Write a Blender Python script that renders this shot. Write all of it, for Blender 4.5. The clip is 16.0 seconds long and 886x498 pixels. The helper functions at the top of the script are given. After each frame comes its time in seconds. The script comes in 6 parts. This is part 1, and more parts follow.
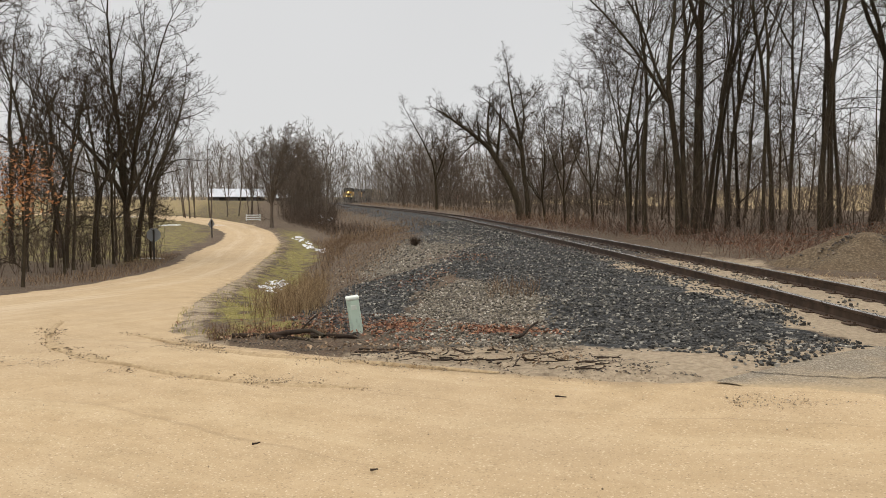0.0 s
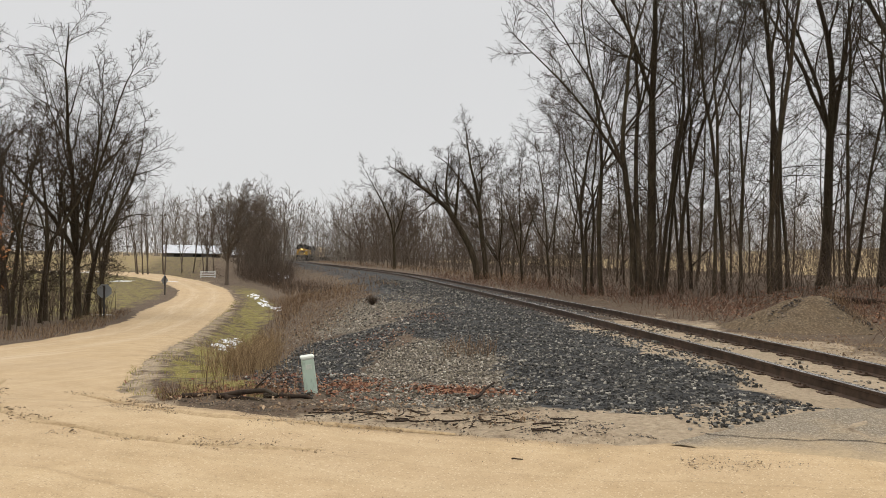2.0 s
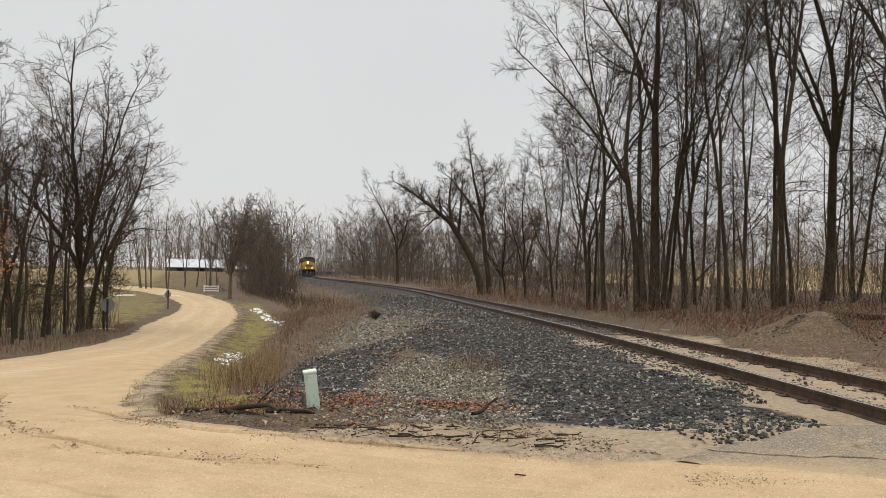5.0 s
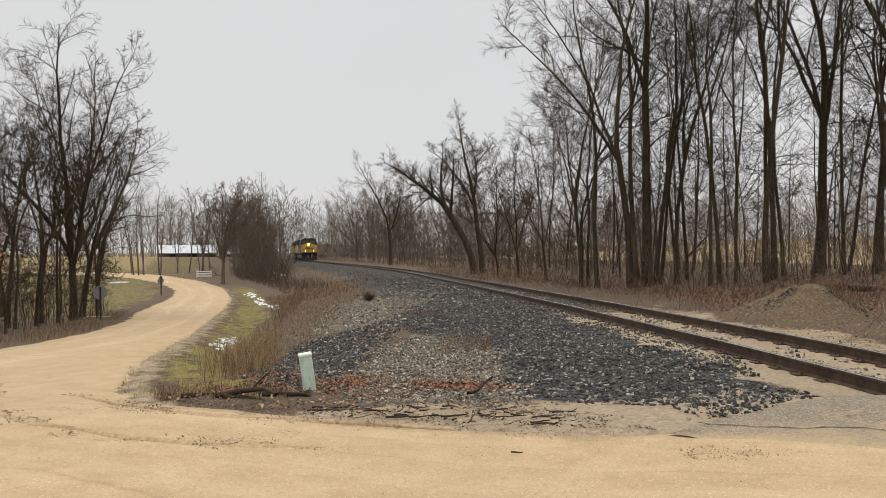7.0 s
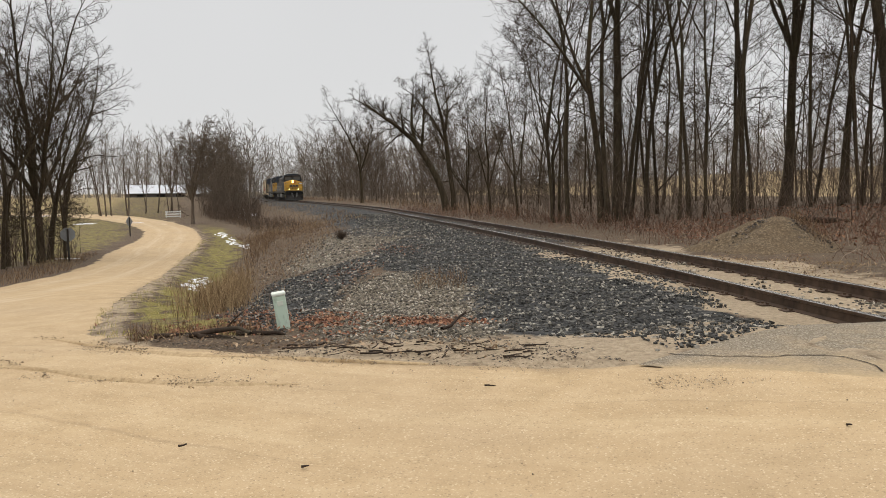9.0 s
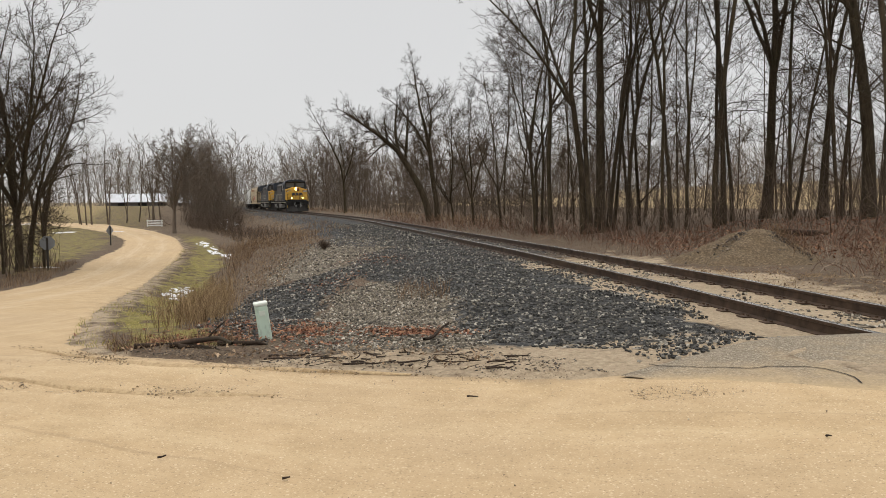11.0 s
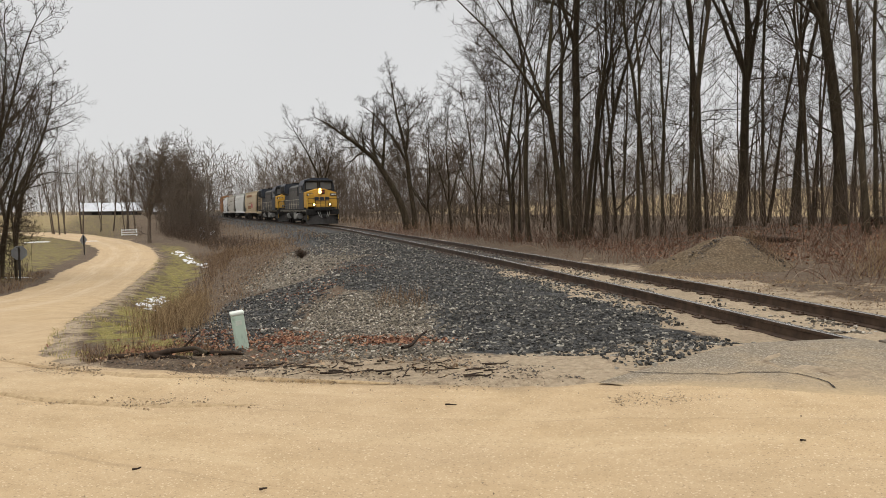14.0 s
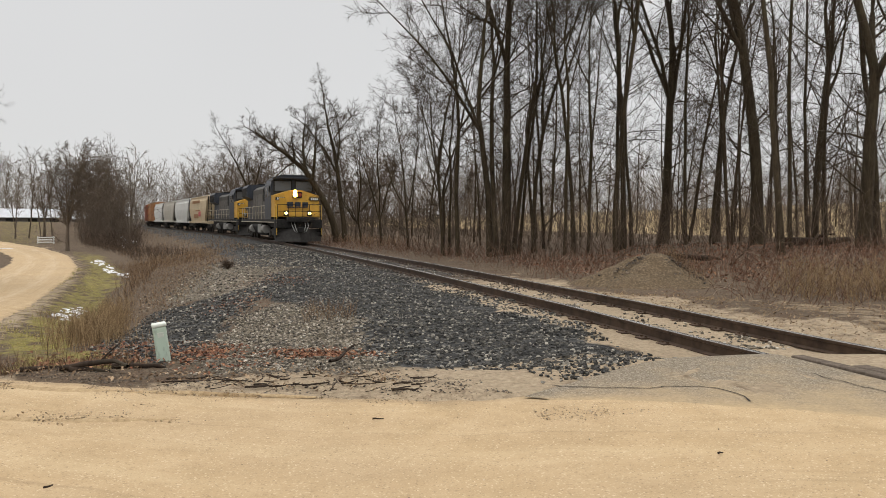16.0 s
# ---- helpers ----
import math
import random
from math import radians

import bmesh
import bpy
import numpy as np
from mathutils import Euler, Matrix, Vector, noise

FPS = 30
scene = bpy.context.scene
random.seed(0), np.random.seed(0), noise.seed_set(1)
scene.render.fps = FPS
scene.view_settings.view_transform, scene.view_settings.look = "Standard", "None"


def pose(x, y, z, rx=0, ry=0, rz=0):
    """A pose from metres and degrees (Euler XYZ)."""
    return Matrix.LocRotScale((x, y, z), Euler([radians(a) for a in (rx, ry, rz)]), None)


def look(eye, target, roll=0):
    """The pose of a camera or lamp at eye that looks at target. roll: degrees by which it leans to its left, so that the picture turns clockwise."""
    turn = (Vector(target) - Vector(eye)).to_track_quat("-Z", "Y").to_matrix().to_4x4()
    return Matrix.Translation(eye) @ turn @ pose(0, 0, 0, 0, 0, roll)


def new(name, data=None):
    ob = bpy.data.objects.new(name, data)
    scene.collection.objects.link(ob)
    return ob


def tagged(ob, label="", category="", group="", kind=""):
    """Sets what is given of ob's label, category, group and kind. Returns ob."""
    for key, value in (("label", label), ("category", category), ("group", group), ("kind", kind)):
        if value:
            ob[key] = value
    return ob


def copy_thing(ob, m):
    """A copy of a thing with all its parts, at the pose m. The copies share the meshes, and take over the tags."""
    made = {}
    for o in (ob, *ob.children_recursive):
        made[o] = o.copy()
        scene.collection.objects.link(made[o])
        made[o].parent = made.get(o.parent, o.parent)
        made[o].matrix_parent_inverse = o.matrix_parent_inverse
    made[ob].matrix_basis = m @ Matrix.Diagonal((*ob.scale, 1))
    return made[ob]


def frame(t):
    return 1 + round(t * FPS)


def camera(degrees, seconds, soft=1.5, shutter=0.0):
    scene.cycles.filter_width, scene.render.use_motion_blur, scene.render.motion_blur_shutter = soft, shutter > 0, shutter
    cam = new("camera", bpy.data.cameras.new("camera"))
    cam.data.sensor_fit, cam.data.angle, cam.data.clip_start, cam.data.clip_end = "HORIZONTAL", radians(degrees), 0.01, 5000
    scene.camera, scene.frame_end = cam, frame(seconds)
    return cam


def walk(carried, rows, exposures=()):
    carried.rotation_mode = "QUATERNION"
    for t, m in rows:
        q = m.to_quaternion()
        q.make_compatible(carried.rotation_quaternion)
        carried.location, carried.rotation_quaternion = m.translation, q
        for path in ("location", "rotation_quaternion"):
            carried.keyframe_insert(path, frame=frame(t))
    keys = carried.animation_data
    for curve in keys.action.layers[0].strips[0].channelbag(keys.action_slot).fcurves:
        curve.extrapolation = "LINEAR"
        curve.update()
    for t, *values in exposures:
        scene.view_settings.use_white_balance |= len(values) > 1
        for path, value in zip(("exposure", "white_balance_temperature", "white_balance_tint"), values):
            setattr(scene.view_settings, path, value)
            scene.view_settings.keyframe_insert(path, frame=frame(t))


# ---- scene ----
cam = camera(57.5, 16.0, soft=0.45, shutter=0.2)
EYE = 1.6
# seconds, x, y, height over EYE, yaw, pitch, roll
ROWS = [
    (0, 0, 0, 0, 0.02, -3.65, -0.00),
    (0.5, 0, 0, 0, -1.74, -3.00, 0.12),
    (1, 0, 0, 0, -2.92, -1.80, -0.04),
    (1.5, 0, 0, 0, -3.10, -0.23, -0.40),
    (2, 0, 0, 0, -2.97, 0.58, -0.74),
    (2.5, 0, 0, 0, -2.70, 0.98, -0.95),
    (3, 0, 0, 0, -2.48, 1.18, -1.05),
    (3.5, 0, 0, 0, -2.41, 1.38, -1.08),
    (4, 0, 0, 0, -2.52, 1.59, -1.12),
    (6.5, 0, 0, 0, -3.18, 1.61, -0.07),
    (7, 0, 0, 0, -3.25, 0.24, 0.32),
    (7.5, 0, 0, 0, -3.65, -1.60, 0.59),
    (8, 0, 0, 0, -4.14, -3.05, 0.79),
    (8.5, 0, 0, 0, -4.74, -3.96, 0.94),
    (9, 0, 0, 0, -5.25, -4.25, 1.00),
    (11.5, 0, 0, 0, -6.62, -3.33, 0.58),
    (12, 0, 0, 0, -6.83, -3.21, 0.59),
    (12.5, 0, 0, 0, -7.09, -3.07, 0.64),
    (13, 0, 0, 0, -7.36, -2.98, 0.69),
    (13.5, 0, 0, 0, -7.65, -2.97, 0.76),
    (14, 0, 0, 0, -8.02, -2.96, 0.79),
    (14.5, 0, 0, 0, -8.56, -2.89, 0.70),
    (15, 0, 0, 0, -9.23, -2.70, 0.45),
    (15.5, 0, 0, 0, -10.62, -2.41, 0.11),
    (16, 0, 0, 0, -12.95, -2.02, -0.31),
]
walk(cam, [(t, pose(x, y, EYE + z, 90 + p, r, w)) for t, x, y, z, w, p, r in ROWS])

# ---- world and light: an even overcast sky, brighter overhead ----
world = bpy.data.worlds.new("overcast_sky")
scene.world = world
world.use_nodes = True
wn, wl = world.node_tree.nodes, world.node_tree.links
wn.clear()
sky = wn.new("ShaderNodeTexSky")
sky.sky_type, sky.sun_disc = "NISHITA", False
sky.sun_elevation, sky.sun_rotation = radians(38), radians(200)
coord = wn.new("ShaderNodeTexCoord")
split = wn.new("ShaderNodeSeparateXYZ")
wl.new(coord.outputs["Generated"], split.inputs[0])
ramp = wn.new("ShaderNodeValToRGB")
ramp.color_ramp.interpolation = "EASE"
ramp.color_ramp.elements[0].position, ramp.color_ramp.elements[0].color = 0.0, (0.752, 0.75, 0.748, 1)
ramp.color_ramp.elements[1].position, ramp.color_ramp.elements[1].color = 1.0, (2.15, 2.08, 1.98, 1)
haze = ramp.color_ramp.elements.new(0.38)
haze.color = (0.742, 0.742, 0.745, 1)
wl.new(split.outputs["Z"], ramp.inputs[0])
cloud = wn.new("ShaderNodeTexNoise")
cloud.inputs["Scale"].default_value, cloud.inputs["Detail"].default_value = 2.2, 3
wl.new(coord.outputs["Generated"], cloud.inputs["Vector"])
vary = wn.new("ShaderNodeMapRange")
vary.inputs["To Min"].default_value, vary.inputs["To Max"].default_value = 0.95, 1.05
wl.new(cloud.outputs["Fac"], vary.inputs["Value"])
scaled = wn.new("ShaderNodeVectorMath")
scaled.operation = "SCALE"
wl.new(ramp.outputs["Color"], scaled.inputs[0])
wl.new(vary.outputs["Result"], scaled.inputs["Scale"])
b_sky, b_cloud = wn.new("ShaderNodeBackground"), wn.new("ShaderNodeBackground")
wl.new(sky.outputs[0], b_sky.inputs["Color"])
b_sky.inputs["Strength"].default_value = 0.05
wl.new(scaled.outputs[0], b_cloud.inputs["Color"])
b_cloud.inputs["Strength"].default_value = 1.0
mixed = wn.new("ShaderNodeMixShader")
mixed.inputs[0].default_value = 0.94
wl.new(b_sky.outputs[0], mixed.inputs[1])
wl.new(b_cloud.outputs[0], mixed.inputs[2])
wout = wn.new("ShaderNodeOutputWorld")
wl.new(mixed.outputs[0], wout.inputs["Surface"])
sun_data = bpy.data.lights.new("sun", "SUN")
sun_data.energy, sun_data.angle, sun_data.color = 0.6, radians(40), (1.0, 0.97, 0.93)
sun = new("sun", sun_data)
sun.matrix_world = look((0, 0, 60), (0 + 25, 40, 0))


# ---- plan: the curve of the track and the lie of the land ----
# heading of the track (metres to the side for each metre ahead) along y
HEAD_Y = [-60, 10, 30, 55, 73, 96, 139, 164, 207, 250, 275, 300, 350, 420]
HEAD_S = [-.02, -.066, -.074, -.09, -.155, -.195, -.21, -.20, -.15, -.05, .05, .17, .40, .8]
TY = np.arange(-60, 420.1, 0.5)
TS = np.interp(TY, HEAD_Y, HEAD_S)
TX = np.concatenate([[0], np.cumsum((TS[1:] + TS[:-1]) / 2 * 0.5)])
TX += 6.02 - np.interp(10, TY, TX)
TL = np.concatenate([[0], np.cumsum(np.hypot(np.diff(TX), np.diff(TY)))])


def rail_z(y):
    return np.interp(y, [0, 9, 13, 22, 50, 400], [0.16, 0.165, 0.19, 0.185, 0.06, 0.0])


def track_x(y):
    return np.interp(y, TY, TX)


def side(x, y):
    """Metres to the right of the track's middle."""
    s = np.interp(y, TY, TS)
    return (x - track_x(y)) / np.sqrt(1 + s * s)


def step(a, b, v):
    t = np.clip((v - a) / (b - a), 0, 1)
    return t * t * (3 - 2 * t)


def left_z(y):
    return np.interp(y, [-100, 8, 14, 24, 40, 60, 110, 135, 160, 178, 200, 400], [0.02, 0.0, -0.22, -0.68, -1.1, -1.4, -1.65, -1.1, 0.3, 0.85, 0.7, 1.0])


def ground_z(x, y):
    """Height of the land."""
    x, y = np.asarray(x, float), np.asarray(y, float)
    u = side(x, y)
    bed = rail_z(y) - 0.175
    base = left_z(y) + 0.012 * np.maximum(0, -u - 12) * step(20, 60, y) * 0.4
    # shoulder on the left: bench, then a slope into the ditch
    toe = np.interp(y, [7, 9.5, 14, 22, 40, 400], [-1.5, -2.2, -4.6, -4.8, -3.6, -3.2])
    wide = np.interp(y, [7, 10, 16, 40, 400], [1.2, 1.8, 3.0, 6.0, 6.5])
    left = base + (bed - base) * step(-wide, 0, u - toe)
    ditch = -0.28 * np.exp(-((u - toe + wide + 0.9) / 1.1) ** 2) * step(10.5, 16, y)
    left = left + ditch
    rise = np.interp(y, [0, 10, 30, 60, 400], [0.55, 0.7, 0.6, 0.25, 0.0])
    right = np.where(u < 3.2, bed + (0.06 - bed) * step(1.9, 3.0, u), 0.06) + rise * step(4.5, 15, u) + 0.03 * np.maximum(0, u - 34) + 0.015 * np.maximum(0, u - 90)
    z = np.where(u < 0, left, right)
    # the crossing lies level with the rails
    cross = step(8.7, 7.5, y) * step(-6, -1.6, u) * step(9, 2.5, u)
    return z * (1 - cross) + (rail_z(y) + 0.002 - 0.044 * step(-0.68, -0.62, u)) * cross


# ---- materials ----
class Mat:
    """A small helper round one node material."""

    def __init__(self, name, rough=0.8, metal=0.0, spec=0.3):
        self.m = bpy.data.materials.new(name)
        self.m.use_nodes = True
        self.n, self.l = self.m.node_tree.nodes, self.m.node_tree.links
        self.b = self.n["Principled BSDF"]
        self.b.inputs["Roughness"].default_value = rough
        self.b.inputs["Metallic"].default_value = metal
        self.b.inputs["Specular IOR Level"].default_value = spec
        tc = self.n.new("ShaderNodeTexCoord")
        self.co = tc.outputs["Object"]

    def noise(self, scale, detail=4, rough=0.6, co=None, stretch=None):
        t = self.n.new("ShaderNodeTexNoise")
        t.inputs["Scale"].default_value, t.inputs["Detail"].default_value, t.inputs["Roughness"].default_value = scale, detail, rough
        src = co or self.co
        if stretch:
            mp = self.n.new("ShaderNodeMapping")
            mp.inputs["Scale"].default_value = stretch
            self.l.new(src, mp.inputs["Vector"])
            src = mp.outputs["Vector"]
        self.l.new(src, t.inputs["Vector"])
        return t.outputs["Fac"]

    def cells(self, scale, out="Color"):
        t = self.n.new("ShaderNodeTexVoronoi")
        t.inputs["Scale"].default_value = scale
        self.l.new(self.co, t.inputs["Vector"])
        return t.outputs[out]

    def attr(self, name):
        a = self.n.new("ShaderNodeAttribute")
        a.attribute_name = name
        return a.outputs["Fac"]

    def random(self, island=False):
        if island:
            return self.n.new("ShaderNodeNewGeometry").outputs["Random Per Island"]
        return self.n.new("ShaderNodeObjectInfo").outputs["Random"]

    def ramp(self, fac, *stops):
        r = self.n.new("ShaderNodeValToRGB")
        e = r.color_ramp.elements
        while len(e) < len(stops):
            e.new(0.5)
        for el, (p, c) in zip(e, stops):
            el.position, el.color = p, (*c, 1)
        self.l.new(fac, r.inputs[0])
        return r.outputs["Color"]

    def level(self, fac, a, b, lo=0.0, hi=1.0):
        r = self.n.new("ShaderNodeMapRange")
        r.inputs["From Min"].default_value, r.inputs["From Max"].default_value = a, b
        r.inputs["To Min"].default_value, r.inputs["To Max"].default_value = lo, hi
        self.l.new(fac, r.inputs["Value"])
        return r.outputs["Result"]

    def math(self, op, a, b):
        r = self.n.new("ShaderNodeMath")
        r.operation = op
        for i, v in enumerate((a, b)):
            if isinstance(v, (int, float)):
                r.inputs[i].default_value = v
            else:
                self.l.new(v, r.inputs[i])
        return r.outputs[0]

    def mix(self, fac, a, b, how="MIX"):
        r = self.n.new("ShaderNodeMix")
        r.data_type, r.blend_type = "RGBA", how
        for i, v in ((0, fac), (6, a), (7, b)):
            if isinstance(v, (int, float)):
                r.inputs[i].default_value = v
            elif isinstance(v, tuple):
                r.inputs[i].default_value = (*v, 1)
            else:
                self.l.new(v, r.inputs[i])
        return r.outputs[2]

    def color(self, c):
        if isinstance(c, tuple):
            self.b.inputs["Base Color"].default_value = (*c, 1)
        else:
            self.l.new(c, self.b.inputs["Base Color"])
        return self

    def bump(self, h, strength=0.5, dist=0.02):
        r = self.n.new("ShaderNodeBump")
        r.inputs["Strength"].default_value, r.inputs["Distance"].default_value = strength, dist
        self.l.new(h, r.inputs["Height"])
        self.l.new(r.outputs[0], self.b.inputs["Normal"])
        return self

    def rough(self, v):
        self.l.new(v, self.b.inputs["Roughness"])
        return self


def simple(name, c, rough=0.7, metal=0.0, vary=0.25, scale=6.0, spec=0.3):
    m = Mat(name, rough, metal, spec)
    lo, hi = tuple(v * (1 - vary) for v in c), tuple(min(1, v * (1 + vary)) for v in c)
    n = m.noise(scale, 6)
    m.color(m.ramp(n, (0.3, lo), (0.7, hi)))
    m.bump(m.noise(scale * 9, 3), 0.25, 0.01)
    return m.m


def make_ground_mat():
    m = Mat("ground_soil", 0.95)
    big, mid, fine = m.noise(0.35, 5), m.noise(3.0, 6), m.noise(38, 5, 0.7)
    litter = m.ramp(fine, (0.3, (0.034, 0.022, 0.014)), (0.5, (0.11, 0.072, 0.046)), (0.72, (0.25, 0.175, 0.115)))
    dry = m.ramp(m.noise(24, 6, 0.7), (0.3, (0.055, 0.041, 0.028)), (0.7, (0.215, 0.162, 0.11)))
    green = m.ramp(m.noise(30, 6, 0.7), (0.3, (0.09, 0.075, 0.025)), (0.5, (0.24, 0.21, 0.055)), (0.72, (0.44, 0.34, 0.16)))
    cell = m.cells(17)
    stone = m.ramp(cell, (0.1, (0.012, 0.012, 0.012)), (0.6, (0.05, 0.05, 0.05)), (0.95, (0.15, 0.145, 0.135)))
    pale = m.ramp(m.cells(40), (0.1, (0.04, 0.034, 0.026)), (0.6, (0.17, 0.142, 0.105)), (0.95, (0.42, 0.37, 0.30)))
    sand = m.ramp(m.noise(14, 6, 0.7), (0.3, (0.27, 0.205, 0.135)), (0.7, (0.52, 0.42, 0.295)))
    field = m.ramp(m.noise(1.2, 6, 0.7), (0.3, (0.33, 0.245, 0.125)), (0.7, (0.56, 0.43, 0.25)))
    col = m.mix(m.level(mid, 0.35, 0.65), litter, dry)

    def lay(col, name, other, soft=0.5):
        w = m.math("ADD", m.attr(name), m.math("MULTIPLY", m.math("SUBTRACT", mid, 0.5), soft))
        return m.mix(m.level(w, 0.4, 0.6), col, other)

    col = lay(col, "field", field, 0.3)
    col = lay(col, "green", green, 1.7)
    col = lay(col, "pale", pale, 1.3)
    col = lay(col, "stone", stone, 0.9)
    col = lay(col, "sand", sand, 0.9)
    col = m.mix(m.level(big, 0.3, 0.7, 0.0, 0.35), col, (0.35, 0.33, 0.3), "MULTIPLY")
    m.color(col)
    m.bump(m.math("ADD", fine, m.cells(17, "Distance")), 0.7, 0.04)
    return m.m


def make_road_mat():
    m = Mat("sandy_dirt_road", 0.93)
    big, mid, fine = m.noise(0.28, 5), m.noise(2.2, 6, 0.65), m.noise(60, 4, 0.7)
    run = m.n.new("ShaderNodeAttribute")
    run.attribute_name = "run"
    tracks = m.noise(1.0, 5, 0.65, co=run.outputs["Vector"], stretch=(0.22, 2.4, 1))
    ruts = m.noise(1.0, 4, 0.6, co=run.outputs["Vector"], stretch=(0.10, 5.5, 1))
    col = m.ramp(mid, (0.25, (0.37, 0.262, 0.142)), (0.5, (0.455, 0.327, 0.185)), (0.8, (0.53, 0.395, 0.237)))
    col = m.mix(m.level(big, 0.4, 0.7, 0, 0.55), col, (0.40, 0.30, 0.195))
    col = m.mix(m.level(tracks, 0.5, 0.75, 0, 0.45), col, (0.57, 0.445, 0.28))
    edge, lane = m.attr("edge"), m.attr("lane")
    rough_edge = m.math("SUBTRACT", m.level(edge, 0.0, 0.75, 1.0, 0.0), m.math("MULTIPLY", mid, 0.9))
    col = m.mix(m.level(rough_edge, 0.0, 0.5, 0, 0.65), col, (0.25, 0.18, 0.105))
    worn = m.math("MULTIPLY", lane, m.level(tracks, 0.3, 0.6))
    col = m.mix(m.level(worn, 0.2, 0.9, 0, 0.55), col, (0.55, 0.435, 0.30))
    col = m.mix(m.level(ruts, 0.6, 0.68, 0, 0.45), col, (0.29, 0.205, 0.115))
    col = m.mix(m.level(fine, 0.55, 0.75, 0, 0.35), col, (0.25, 0.19, 0.12))
    speck = m.cells(95)
    col = m.mix(m.level(speck, 0.80, 0.9, 0, 0.6), col, (0.66, 0.55, 0.38))
    col = m.mix(m.level(speck, 0.22, 0.12, 0, 0.5), col, (0.2, 0.14, 0.08))
    col = m.mix(m.level(m.noise(110, 3, 0.7), 0.58, 0.7, 0, 0.5), col, (0.64, 0.52, 0.36))
    m.color(col)
    m.rough(m.level(big, 0.3, 0.7, 0.82, 0.97))
    m.bump(m.math("ADD", fine, m.math("MULTIPLY", m.math("ADD", tracks, ruts), 1.6)), 0.35, 0.02)
    return m.m


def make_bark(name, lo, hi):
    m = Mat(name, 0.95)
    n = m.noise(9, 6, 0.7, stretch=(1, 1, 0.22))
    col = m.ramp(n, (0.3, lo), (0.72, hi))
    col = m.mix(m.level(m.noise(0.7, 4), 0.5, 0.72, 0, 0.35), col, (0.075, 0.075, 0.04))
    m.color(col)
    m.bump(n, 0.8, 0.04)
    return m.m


M_GROUND = make_ground_mat()
M_ROAD = make_road_mat()
M_BARK = make_bark("bark_grey_brown", (0.019, 0.0135, 0.0075), (0.085, 0.063, 0.037))
M_TWIG = make_bark("twig_bark", (0.024, 0.016, 0.009), (0.078, 0.054, 0.033))
# middle distance: brown bark lightened part way to imitate haze
M_MIDHAZE_TWIG = make_bark("brown_half_hazed_twig_bark", (0.075, 0.056, 0.041), (0.165, 0.128, 0.098))
# far twigs: distance haze is put into this pale grey base colour
M_HAZE_TWIG = make_bark("haze_paled_twig_bark", (0.16, 0.136, 0.112), (0.28, 0.245, 0.21))


# ---- mesh helpers ----
def mesh_from(name, verts, faces, mat, smooth=False):
    me = bpy.data.meshes.new(name)
    me.from_pydata([tuple(v) for v in verts], [], faces)
    if mat:
        me.materials.append(mat)
    if smooth:
        me.shade_smooth()
    return me


def quick_mesh(name, verts, quads, mat, smooth=True):
    """A mesh of four-sided (or three-sided) faces out of arrays."""
    me = bpy.data.meshes.new(name)
    verts, quads = np.asarray(verts, np.float32), np.asarray(quads, np.int32)
    n, k = quads.shape
    me.vertices.add(len(verts))
    me.vertices.foreach_set("co", verts.ravel())
    me.loops.add(n * k)
    me.loops.foreach_set("vertex_index", quads.ravel())
    me.polygons.add(n)
    me.polygons.foreach_set("loop_start", np.arange(n, dtype=np.int32) * k)
    me.polygons.foreach_set("use_smooth", np.full(n, smooth))
    me.update(calc_edges=True)
    me.materials.append(mat)
    return me


def put(name, me, parent=None, label="", m=None):
    ob = new(name, me)
    if parent:
        ob.parent = parent
    if m is not None:
        ob.matrix_basis = m
    if label:
        ob["label"] = label
    return ob


def part(name, bm, material, parent, label="", smooth=False):
    me = bpy.data.meshes.new(name)
    bm.normal_update()
    bm.to_mesh(me)
    bm.free()
    me.materials.append(material)
    if smooth:
        me.shade_smooth()
    return put(name, me, parent, label)


def box(bm, x0, x1, y0, y1, z0, z1, bevel=0.0):
    r = bmesh.ops.create_cube(bm, size=1, matrix=Matrix.Translation(((x0 + x1) / 2, (y0 + y1) / 2, (z0 + z1) / 2)) @ Matrix.Diagonal((x1 - x0, y1 - y0, z1 - z0, 1)))
    if bevel:
        es = list({e for v in r["verts"] for e in v.link_edges})
        bmesh.ops.bevel(bm, geom=es, offset=bevel, segments=2, profile=0.6, affect="EDGES")
    return bm


def cyl(bm, p, q, r0, r1=None, n=12):
    p, q = Vector(p), Vector(q)
    d = q - p
    m = Matrix.Translation((p + q) / 2) @ d.to_track_quat("Z", "Y").to_matrix().to_4x4()
    bmesh.ops.create_cone(bm, cap_ends=True, segments=n, radius1=r0, radius2=r0 if r1 is None else r1, depth=d.length, matrix=m)
    return bm


def prism(bm, outline, axis, a, b):
    """Pushes a closed outline along an axis: 'y' takes (x, z), 'x' takes (y, z), 'z' takes (x, y)."""
    def at(p, w):
        return {"y": (p[0], w, p[1]), "x": (w, p[0], p[1]), "z": (p[0], p[1], w)}[axis]
    va = [bm.verts.new(at(p, a)) for p in outline]
    vb = [bm.verts.new(at(p, b)) for p in outline]
    n = len(outline)
    bm.faces.new(va)
    bm.faces.new(vb[::-1])
    for i in range(n):
        bm.faces.new((va[i], vb[i], vb[(i + 1) % n], va[(i + 1) % n]))
    bmesh.ops.recalc_face_normals(bm, faces=bm.faces[:])
    return bm


